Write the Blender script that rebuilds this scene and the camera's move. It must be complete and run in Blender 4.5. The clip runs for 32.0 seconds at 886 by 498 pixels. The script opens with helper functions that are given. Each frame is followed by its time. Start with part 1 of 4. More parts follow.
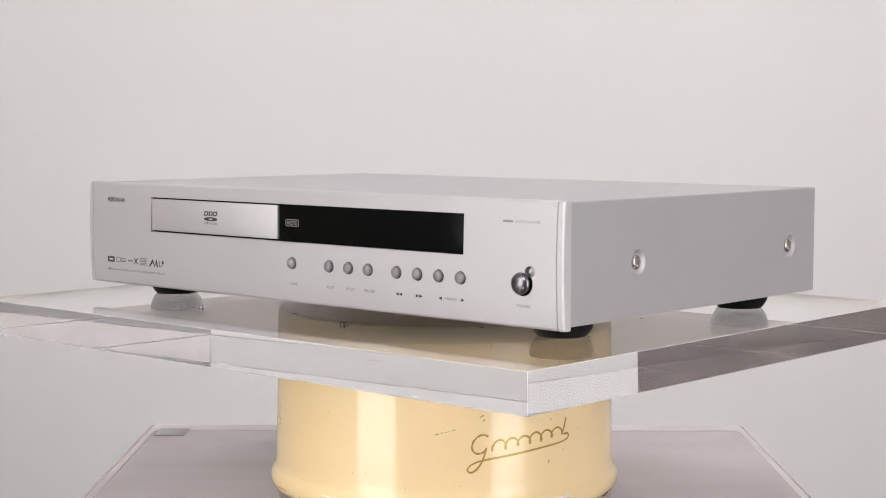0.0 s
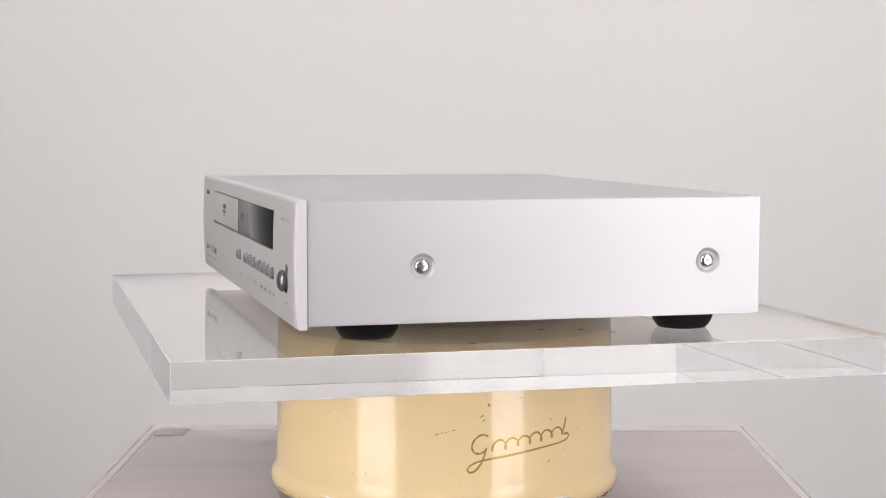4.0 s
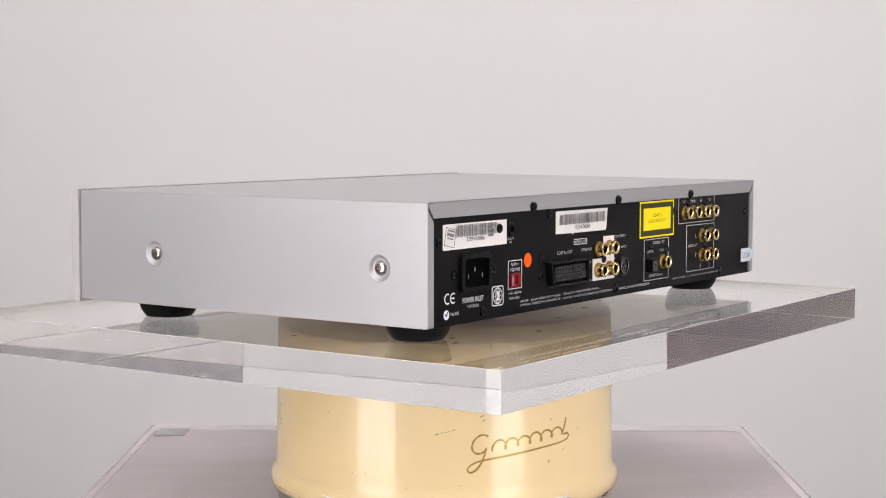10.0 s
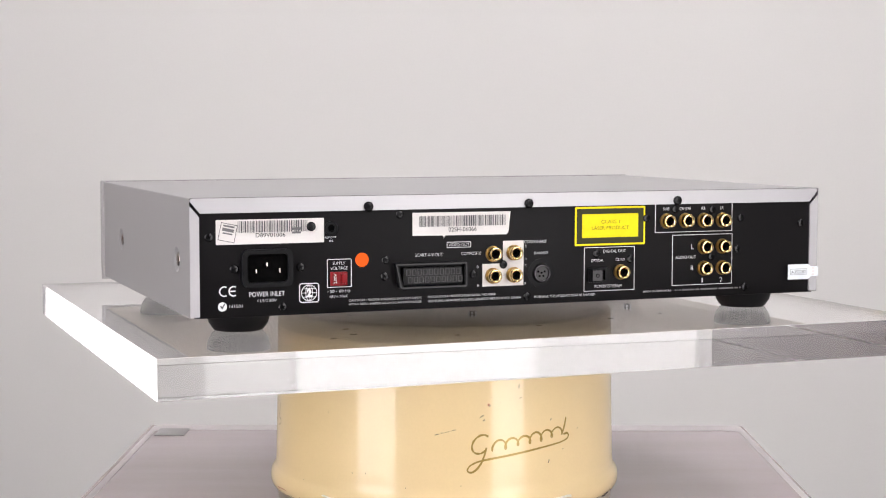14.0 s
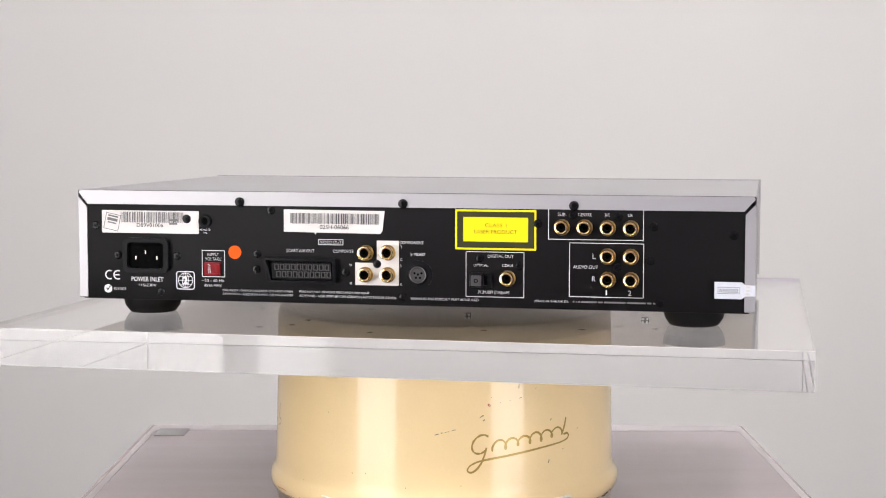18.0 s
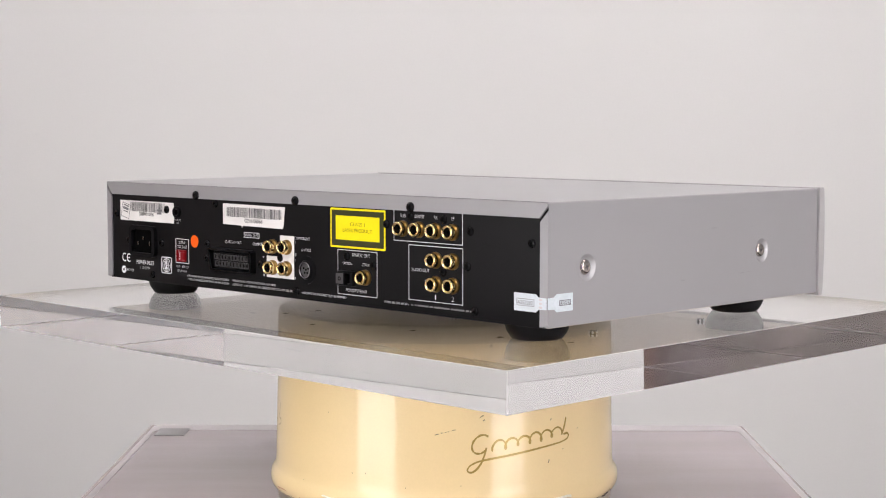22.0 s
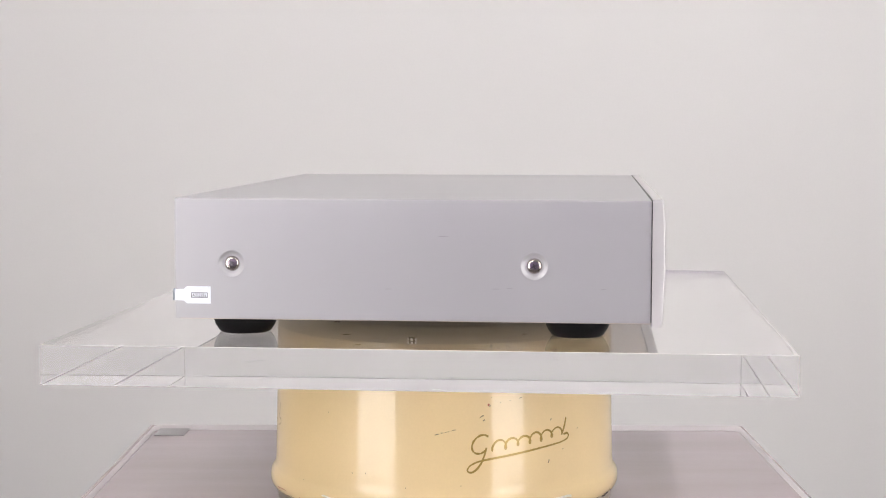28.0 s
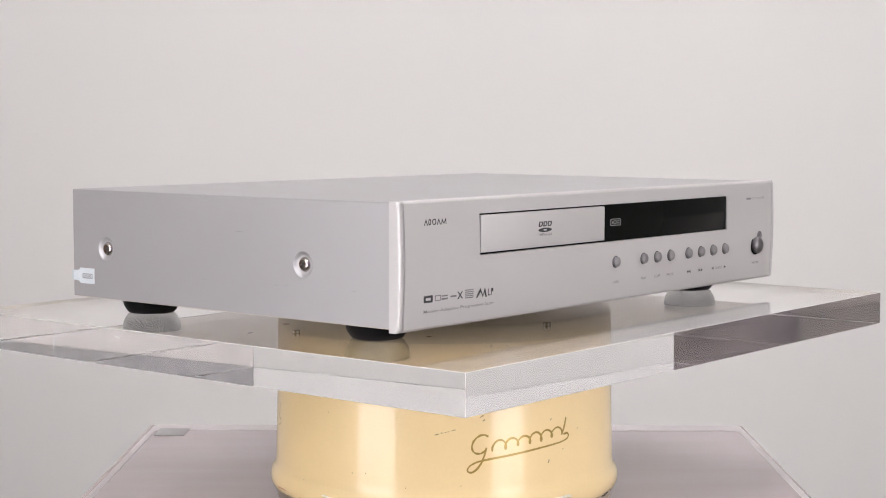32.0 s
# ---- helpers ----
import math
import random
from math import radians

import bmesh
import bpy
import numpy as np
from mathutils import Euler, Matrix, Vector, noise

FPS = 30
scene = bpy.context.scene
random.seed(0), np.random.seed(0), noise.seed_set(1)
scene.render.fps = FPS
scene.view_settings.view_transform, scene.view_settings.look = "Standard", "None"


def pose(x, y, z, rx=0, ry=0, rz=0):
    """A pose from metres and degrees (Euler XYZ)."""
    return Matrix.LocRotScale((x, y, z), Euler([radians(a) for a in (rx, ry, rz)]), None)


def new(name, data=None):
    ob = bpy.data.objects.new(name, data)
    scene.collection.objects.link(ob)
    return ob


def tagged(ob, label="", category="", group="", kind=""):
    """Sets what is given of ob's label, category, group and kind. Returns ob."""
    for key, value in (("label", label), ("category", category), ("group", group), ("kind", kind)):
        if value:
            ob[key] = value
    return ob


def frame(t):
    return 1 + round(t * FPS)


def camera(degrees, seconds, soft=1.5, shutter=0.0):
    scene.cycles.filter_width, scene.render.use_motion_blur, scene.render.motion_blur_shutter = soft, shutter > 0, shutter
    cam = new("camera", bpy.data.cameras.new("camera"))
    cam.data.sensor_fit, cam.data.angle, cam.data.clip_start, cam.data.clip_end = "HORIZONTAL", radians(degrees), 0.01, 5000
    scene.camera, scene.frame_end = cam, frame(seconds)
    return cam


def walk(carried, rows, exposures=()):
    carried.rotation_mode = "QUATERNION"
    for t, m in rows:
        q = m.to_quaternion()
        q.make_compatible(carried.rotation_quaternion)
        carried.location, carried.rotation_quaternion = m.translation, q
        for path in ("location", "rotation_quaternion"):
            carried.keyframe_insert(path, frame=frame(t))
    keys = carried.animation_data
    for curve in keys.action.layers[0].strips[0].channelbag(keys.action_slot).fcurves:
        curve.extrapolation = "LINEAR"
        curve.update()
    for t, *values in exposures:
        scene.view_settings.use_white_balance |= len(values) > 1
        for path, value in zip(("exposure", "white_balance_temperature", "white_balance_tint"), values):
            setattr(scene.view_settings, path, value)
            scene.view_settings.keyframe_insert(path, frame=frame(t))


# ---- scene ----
from mathutils.geometry import tessellate_polygon

cam = camera(30.81, 32.0, soft=1.1)

# height of the player's underside over the floor
BASE = 0.80
EYE = pose(0, -1.1232, BASE + 0.1119, 90 - 4.524, -0.092, 0.065)
walk(cam, [(0.0, EYE), (32.0, EYE)], exposures=[(0.0, 0.06), (32.0, 0.06)])


def turn(t):
    """The turntable's angle in degrees at t seconds."""
    u = (t - 16) / 16
    return -41.002 - 8.3518 * t - 0.700 * u * u - 0.429 * (u ** 3 - u)


# ---- light ----
world = bpy.data.worlds.new("world")
scene.world = world
world.use_nodes = True
world.node_tree.nodes["Background"].inputs[0].default_value = (0.9, 0.95, 1.0, 1)
world.node_tree.nodes["Background"].inputs[1].default_value = 0.05
SOFTBOX_LEFT, SOFTBOX_RIGHT = 5.4, 5.3
# glow of the unseen panels added overhead as fill
FILL_LIGHT = 19.0
scene.cycles.caustics_refractive = True
scene.cycles.max_bounces, scene.cycles.transmission_bounces, scene.cycles.glossy_bounces = 24, 24, 16


# ---- materials ----
def material(name, colour, rough=0.5, metal=0.0, grain=0.0, grain_size=200.0, stains=0.0, stain_size=6.0, bump=0.0,
             coat=0.0, coat_rough=0.1, stretch=(1, 1, 1), rough_var=0.0, per_piece=0.0, glass=0.0, ior=1.45, emit=0.0, spec=0.5):
    m = bpy.data.materials.new(name)
    m.use_nodes = True
    nt = m.node_tree
    b = nt.nodes["Principled BSDF"]
    b.inputs["Base Color"].default_value = (*colour, 1)
    b.inputs["Roughness"].default_value = rough
    b.inputs["Metallic"].default_value = metal
    b.inputs["IOR"].default_value = ior
    b.inputs["Coat Weight"].default_value = coat
    b.inputs["Coat Roughness"].default_value = coat_rough
    b.inputs["Transmission Weight"].default_value = glass
    b.inputs["Specular IOR Level"].default_value = spec
    if emit:
        b.inputs["Emission Color"].default_value = (*colour, 1)
        b.inputs["Emission Strength"].default_value = emit
    link = nt.links.new
    co = nt.nodes.new("ShaderNodeTexCoord")
    mp = nt.nodes.new("ShaderNodeMapping")
    mp.inputs["Scale"].default_value = stretch
    link(co.outputs["Object"], mp.inputs["Vector"])

    def noise_node(size, detail):
        n = nt.nodes.new("ShaderNodeTexNoise")
        n.inputs["Scale"].default_value = size
        n.inputs["Detail"].default_value = detail
        link(mp.outputs["Vector"], n.inputs["Vector"])
        return n.outputs["Fac"]

    col = None
    fine = noise_node(grain_size, 3) if (grain or bump) else None
    wide = noise_node(stain_size, 5) if (stains or rough_var) else None

    def modulate(prev, fac, amount):
        r = nt.nodes.new("ShaderNodeMapRange")
        r.inputs["From Min"].default_value, r.inputs["From Max"].default_value = 0.3, 0.7
        r.inputs["To Min"].default_value, r.inputs["To Max"].default_value = 1 - amount, 1 + amount
        link(fac, r.inputs["Value"])
        h = nt.nodes.new("ShaderNodeHueSaturation")
        link(r.outputs["Result"], h.inputs["Value"])
        if prev is None:
            h.inputs["Color"].default_value = (*colour, 1)
        else:
            link(prev, h.inputs["Color"])
        return h.outputs["Color"]

    if grain:
        col = modulate(col, fine, grain)
    if stains:
        col = modulate(col, wide, stains)
    if per_piece:
        oi = nt.nodes.new("ShaderNodeObjectInfo")
        col = modulate(col, oi.outputs["Random"], per_piece)
    if col is not None:
        link(col, b.inputs["Base Color"])
    if rough_var:
        r = nt.nodes.new("ShaderNodeMapRange")
        r.inputs["From Min"].default_value, r.inputs["From Max"].default_value = 0.3, 0.7
        r.inputs["To Min"].default_value, r.inputs["To Max"].default_value = max(rough - rough_var, 0), rough + rough_var
        link(wide, r.inputs["Value"])
        link(r.outputs["Result"], b.inputs["Roughness"])
    if bump:
        bn = nt.nodes.new("ShaderNodeBump")
        bn.inputs["Strength"].default_value = bump
        bn.inputs["Distance"].default_value = 0.0005
        link(fine, bn.inputs["Height"])
        link(bn.outputs["Normal"], b.inputs["Normal"])
    return m


SILVER = material("silver_paint", (0.425, 0.417, 0.424), 0.45, 0.56, grain=0.03, grain_size=2500, stains=0.015, stain_size=9, bump=0.04, rough_var=0.02)
PANEL = material("satin_aluminium", (0.555, 0.54, 0.535), 0.5, 0.55, grain=0.03, grain_size=3000, stains=0.012, stain_size=12, bump=0.03, rough_var=0.02)
BLACK_STEEL = material("black_steel", (0.0066, 0.006, 0.0064), 0.5, 0.0, spec=0.13, grain=0.12, grain_size=2500, stains=0.15, stain_size=20, bump=0.05, rough_var=0.05)
BLACK_PLASTIC = material("black_plastic", (0.006, 0.006, 0.0066), 0.36, spec=0.1, grain=0.1, grain_size=900, bump=0.02, rough_var=0.05)
# near-black that stands in for shade inside holes, gaps and slots
PIT = material("recess_shade", (0.002, 0.002, 0.002), 0.7, spec=0.03, grain=0.1, grain_size=500)
RUBBER = material("black_rubber", (0.009, 0.009, 0.0095), 0.5, spec=0.22, grain=0.12, grain_size=1500, bump=0.05, rough_var=0.06)
GLASS_BLACK = material("display_window", (0.004, 0.0045, 0.004), 0.12, spec=0.04, stains=0.1, stain_size=40)
DARK_CHROME = material("smoked_chrome", (0.19, 0.18, 0.19), 0.33, 1.0, grain=0.03, grain_size=900, rough_var=0.03)
BUTTON = material("grey_button", (0.22, 0.21, 0.214), 0.48, 0.4, grain=0.03, grain_size=900, rough_var=0.03)
GOLD = material("gold_plate", (0.84, 0.655, 0.31), 0.2, 1.0, grain=0.04, grain_size=900, rough_var=0.04)
BLACK_SCREW = material("black_screw", (0.007, 0.007, 0.0075), 0.12, 0.0, spec=0.24, grain=0.1, grain_size=900, rough_var=0.05)
STEEL = material("steel", (0.47, 0.43, 0.40), 0.22, 1.0, grain=0.04, grain_size=900, rough_var=0.04)
PRINT_WHITE = material("white_print", (0.80, 0.80, 0.81), 0.5, grain=0.05, grain_size=900)
PRINT_GREY = material("grey_print", (0.17, 0.163, 0.165), 0.5, grain=0.05, grain_size=900)
PRINT_DIM = material("dim_white_print", (0.30, 0.30, 0.30), 0.5, grain=0.05, grain_size=900)
PRINT_PALE = material("pale_grey_print", (0.24, 0.23, 0.23), 0.5, grain=0.05, grain_size=900)
PRINT_DARK = material("dark_print", (0.03, 0.03, 0.032), 0.5, grain=0.05, grain_size=900)
PAPER = material("white_label_paper", (0.74, 0.71, 0.68), 0.6, spec=0.2, grain=0.02, grain_size=800, stains=0.04, stain_size=60)
YELLOW = material("yellow_label", (0.90, 0.74, 0.012), 0.5, spec=0.15, grain=0.02, grain_size=800, stains=0.03, stain_size=60)
LABEL_DARK = material("label_dark", (0.045, 0.045, 0.02), 0.5, spec=0.12, grain=0.05, grain_size=800)
ORANGE = material("orange_sticker", (0.86, 0.11, 0.01), 0.6, spec=0.12, grain=0.02, grain_size=800, stains=0.02, stain_size=60)
RED = material("red_switch", (0.22, 0.008, 0.012), 0.35, spec=0.15, grain=0.05, grain_size=800, rough_var=0.04)
FOIL = material("security_foil", (0.80, 0.84, 0.90), 0.35, 0.1, grain=0.05, grain_size=700, stains=0.05, stain_size=90)
foil = FOIL.node_tree.nodes["Principled BSDF"]
foil.inputs["Metallic"].default_value = 0.3
foil.inputs["Thin Film Thickness"].default_value = 430
foil.inputs["Thin Film IOR"].default_value = 1.7
CREAM = material("cream_enamel", (0.885, 0.69, 0.365), 0.38, 0.0, grain=0.012, grain_size=700, stains=0.03, stain_size=16, coat=0.75, coat_rough=0.06, rough_var=0.03, bump=0.02)
BRASS_INK = material("gold_ink", (0.36, 0.24, 0.055), 0.32, 0.5, grain=0.12, grain_size=900, stains=0.12, stain_size=60)
CHIP_DARK = material("chipped_metal", (0.05, 0.035, 0.028), 0.6, grain=0.3, grain_size=700)
FOOT_BAND = material("worn_bare_metal", (0.40, 0.34, 0.27), 0.45, 0.2, grain=0.12, grain_size=400, stains=0.2, stain_size=25)
CHIP_WHITE = material("chipped_highlight", (0.86, 0.82, 0.72), 0.3, grain=0.1, grain_size=700)
CHIP_RED = material("red_primer", (0.33, 0.04, 0.03), 0.6, grain=0.2, grain_size=700)
PLINTH = material("mauve_grey_acrylic", (0.40, 0.337, 0.35), 0.22, 0.0, grain=0.02, grain_size=700, stains=0.05, stain_size=9, stretch=(0.35, 2.2, 1), rough_var=0.05)
PLINTH_EDGE = material("frosted_edge", (0.485, 0.43, 0.445), 0.3, 0.0, grain=0.015, grain_size=900, stains=0.03, stain_size=14, coat=0.4, coat_rough=0.12)
BAR_INK = material("bar_code_ink", (0.10, 0.097, 0.10), 0.5, grain=0.1, grain_size=900)
PATCH = material("patch_grey", (0.25, 0.235, 0.24), 0.4, grain=0.05, grain_size=500, stains=0.1, stain_size=50)
ACRYLIC = material("clear_acrylic", (0.985, 0.985, 0.985), 0.0, 0.0, glass=1.0, ior=1.49)
ACRYLIC_EDGE = material("satin_acrylic_edge", (0.985, 0.985, 0.985), 0.03, 0.0, glass=1.0, ior=1.49, spec=0.4, stains=0.02, stain_size=30, rough_var=0.02)
ARRIS = material("frosted_arris", (0.66, 0.64, 0.62), 0.5, grain=0.03, grain_size=300)
SOCKET_GREY = material("socket_grey", (0.06, 0.058, 0.058), 0.4, spec=0.25, grain=0.05, grain_size=900)
SOCKET_DARK = material("socket_moulding", (0.007, 0.007, 0.0075), 0.4, spec=0.12, grain=0.05, grain_size=900)
NUT = material("bronze_nut", (0.30, 0.19, 0.06), 0.3, 1.0, grain=0.05, grain_size=900)
SCUFF = material("scuff_dirt", (0.30, 0.29, 0.29), 0.7, grain=0.2, grain_size=900)
WALL = material("white_wall_paint", (0.80, 0.785, 0.765), 0.85, grain=0.008, grain_size=300, stains=0.012, stain_size=1.2, bump=0.02)
WALL_GREY = material("lilac_grey_paint", (0.45, 0.35, 0.60), 0.8, grain=0.01, grain_size=300, stains=0.02, stain_size=1.2, bump=0.02)
WALL_EAST = material("dove_grey_paint", (0.40, 0.39, 0.395), 0.85, grain=0.01, grain_size=300, stains=0.02, stain_size=1.2, bump=0.02)
CEILING = material("ceiling_paint", (0.78, 0.77, 0.76), 0.9, grain=0.01, grain_size=300, stains=0.015, stain_size=1.0)
FLOOR = material("dark_grey_carpet", (0.10, 0.095, 0.092), 0.95, grain=0.2, grain_size=180, stains=0.08, stain_size=2, bump=0.1, spec=0.1)
WOOD = material("brown_wood_panel", (0.26, 0.165, 0.12), 0.6, grain=0.16, grain_size=22, stains=0.35, stain_size=5, stretch=(1, 1, 0.3), spec=0.2, rough_var=0.06)
WALL_PALE = material("pale_wall_paint", (0.90, 0.86, 0.84), 0.7, grain=0.008, grain_size=300, stains=0.03, stain_size=2.5, bump=0.02)
DARK_WOOD = material("dark_brown_wood", (0.20, 0.165, 0.15), 0.5, grain=0.4, grain_size=20, stains=0.7, stain_size=7, spec=0.3, rough_var=0.08)
LID = material("lightened_lid", (0.80, 0.73, 0.58), 0.7, grain=0.06, grain_size=300, stains=0.14, stain_size=14, spec=0.2)
TOP_BAND = material("brown_band", (0.40, 0.33, 0.20), 0.5, grain=0.05, grain_size=400, stains=0.12, stain_size=20, spec=0.3)
DIFFUSER_LEFT = material("softbox_cloth", (1.0, 0.972, 0.98), 0.7, emit=SOFTBOX_LEFT)
DIFFUSER_RIGHT = material("softbox_cloth", (1.0, 0.972, 0.98), 0.7, emit=SOFTBOX_RIGHT)
FILL_GLOW = material("fill_diffuser", (1.0, 0.972, 0.98), 0.5, emit=FILL_LIGHT)
ZINC = material("zinc_plate", (0.62, 0.55, 0.45), 0.4, 0.3, grain=0.05, grain_size=300, stains=0.06, stain_size=12, rough_var=0.05)
BLACK_CLOTH = material("black_cloth", (0.02, 0.02, 0.021), 0.8, grain=0.15, grain_size=600, bump=0.05)


# ---- builders ----
def mm(*v):
    return [c * 0.001 for c in v]


def mesh_object(name, bm, mat, parent=None, label="", smooth=True, crease=32):
    bmesh.ops.recalc_face_normals(bm, faces=bm.faces)
    me = bpy.data.meshes.new(name)
    bm.to_mesh(me)
    bm.free()
    me.materials.append(mat)
    if smooth:
        total = sum(p.area for p in me.polygons)
        for p in me.polygons:
            p.use_smooth = p.area < 0.03 * total or max(abs(c) for c in p.normal) < 0.9999
        me.set_sharp_from_angle(angle=radians(crease))
    ob = new(name, me)
    if parent is not None:
        ob.parent = parent
    if label:
        ob["label"] = label
    return ob


def part(name, bm, mat, parent, label="", crease=32):
    return mesh_object(name, bm, mat, parent, label, crease=crease)


def thing(name, m, label, category, group=""):
    ob = new(name)
    ob.empty_display_size = 0.05
    ob.matrix_basis = m
    return tagged(ob, label, category, group)


def box(x0, x1, y0, y1, z0, z1, bevel=0.0, seg=2, scale=0.001):
    bm = bmesh.new()
    bmesh.ops.create_cube(bm, size=1)
    for v in bm.verts:
        v.co = Vector(((x0 + x1) / 2 + v.co.x * (x1 - x0), (y0 + y1) / 2 + v.co.y * (y1 - y0), (z0 + z1) / 2 + v.co.z * (z1 - z0))) * scale
    if bevel:
        bmesh.ops.bevel(bm, geom=bm.edges[:], offset=bevel * scale, segments=seg, profile=0.5, affect="EDGES")
    return bm


def lathe(profile, m=None, seg=32, scale=0.001):
    """Turn (radius, height) pairs about z; m moves the result, in metres."""
    bm = bmesh.new()
    rings = []
    for r, h in profile:
        if r < 1e-6:
            rings.append([bm.verts.new((0, 0, h * scale))])
        else:
            rings.append([bm.verts.new((r * scale * math.cos(a), r * scale * math.sin(a), h * scale))
                          for a in (2 * math.pi * i / seg for i in range(seg))])
    for a, b in zip(rings, rings[1:]):
        for i in range(seg):
            j = (i + 1) % seg
            f = [a[i % len(a)], a[j % len(a)], b[j % len(b)], b[i % len(b)]]
            f = list(dict.fromkeys(f))
            if len(f) > 2:
                bm.faces.new(f)
    if m is not None:
        bm.transform(m)
    return bm


def plate(outline, depth0, depth1, m, holes=()):
    """A flat plate: outline in mm (x, z), between two depths along local -y, with holes."""
    bm = bmesh.new()
    loops = [list(outline)] + [list(h) for h in holes]
    flat = [p for l in loops for p in l]
    tris = tessellate_polygon([[Vector((x, z, 0)) for x, z in l] for l in loops])
    sheets = []
    for d in (depth0, depth1):
        vs = [bm.verts.new((x * 0.001, d * 0.001, z * 0.001)) for x, z in flat]
        sheets.append(vs)
        for t in tris:
            bm.faces.new([vs[i] for i in t])
    k = 0
    for l in loops:
        n = len(l)
        for i in range(n):
            a, b = k + i, k + (i + 1) % n
            bm.faces.new([sheets[0][a], sheets[0][b], sheets[1][b], sheets[1][a]])
        k += n
    bm.transform(m)
    return bm


def circle(cx, cz, r, n=24):
    return [(cx + r * math.cos(2 * math.pi * i / n), cz + r * math.sin(2 * math.pi * i / n)) for i in range(n)]


def rounded(x0, x1, z0, z1, r, n=5):
    pts = []
    for cx, cz, a0 in ((x1 - r, z1 - r, 0), (x0 + r, z1 - r, 90), (x0 + r, z0 + r, 180), (x1 - r, z0 + r, 270)):
        for i in range(n):
            a = radians(a0 + 90 * i / (n - 1))
            pts.append((cx + r * math.cos(a), cz + r * math.sin(a)))
    return pts


def tube(points, radius, seg=8, closed=False):
    """A round wire through points, in metres."""
    bm = bmesh.new()
    pts = [Vector(p) for p in points]
    rings = []
    n = len(pts)
    for i, p in enumerate(pts):
        a = pts[(i - 1) % n] if (closed or i) else pts[0]
        b = pts[(i + 1) % n] if (closed or i < n - 1) else pts[-1]
        d = (b - a).normalized()
        u = d.cross(Vector((0.13, 0.21, 0.97))).normalized()
        w = d.cross(u)
        rings.append([bm.verts.new(p + radius * (math.cos(2 * math.pi * k / seg) * u + math.sin(2 * math.pi * k / seg) * w)) for k in range(seg)])
    for i in range(n if closed else n - 1):
        a, b = rings[i], rings[(i + 1) % n]
        for k in range(seg):
            bm.faces.new([a[k], a[(k + 1) % seg], b[(k + 1) % seg], b[k]])
    if not closed:
        bm.faces.new(rings[0])
        bm.faces.new(rings[-1][::-1])
    return bm


# FRONT faces -y, REAR faces +y: text and plates are laid out as (right, up) seen from outside


def face_matrix(side, depth):
    """Local plate space (x right, -y outwards, z up) to the player's; depth in mm outwards from the middle."""
    if side == "front":
        return Matrix.Translation((0, -depth * 0.001, 0))
    if side == "rear":
        return Matrix.Translation((0, depth * 0.001, 0)) @ pose(0, 0, 0, 0, 0, 180)
    if side == "right":
        return Matrix.Translation((depth * 0.001, 0, 0)) @ pose(0, 0, 0, 0, 0, 90)
    return Matrix.Translation((-depth * 0.001, 0, 0)) @ pose(0, 0, 0, 0, 0, -90)


def lettering(text, x0, x1, z0, z1, m, mat, parent, bold=0.0, thick=0.12, name="lettering"):
    """One line of writing that fills the given rectangle of a plate's face, in mm."""
    cu = bpy.data.curves.new("text", "FONT")
    cu.body = text
    cu.size = 1.0
    cu.offset = bold
    cu.resolution_u = 3
    tmp = bpy.data.objects.new("text", cu)
    me = bpy.data.meshes.new_from_object(tmp)
    bpy.data.objects.remove(tmp)
    bpy.data.curves.remove(cu)
    bm = bmesh.new()
    bm.from_mesh(me)
    bpy.data.meshes.remove(me)
    xs = [v.co.x for v in bm.verts]
    ys = [v.co.y for v in bm.verts]
    sx, sy = (x1 - x0) / (max(xs) - min(xs)), (z1 - z0) / (max(ys) - min(ys))
    ax, ay = min(xs), min(ys)
    for v in bm.verts:
        v.co = Vector(((x0 + (v.co.x - ax) * sx) * 0.001, -thick * 0.001, (z0 + (v.co.y - ay) * sy) * 0.001))
    bmesh.ops.remove_doubles(bm, verts=bm.verts[:], dist=1e-6)
    bm.transform(m)
    return part(name, bm, mat, parent)


def bars(rects, m, mat, parent, thick=0.12, name="marking", label=""):
    bm = bmesh.new()
    for x0, x1, z0, z1 in rects:
        vs = [bm.verts.new((x * 0.001, -thick * 0.001, z * 0.001)) for x, z in ((x0, z0), (x1, z0), (x1, z1), (x0, z1))]
        bm.faces.new(vs)
    bm.transform(m)
    return part(name, bm, mat, parent, label)


def outline_box(x0, x1, z0, z1, w, r, m, mat, parent, name="printed_frame"):
    return part(name, plate(rounded(x0, x1, z0, z1, r), 0, -0.12, m, [rounded(x0 + w, x1 - w, z0 + w, z1 - w, max(r - w, 0.2))]), mat, parent)


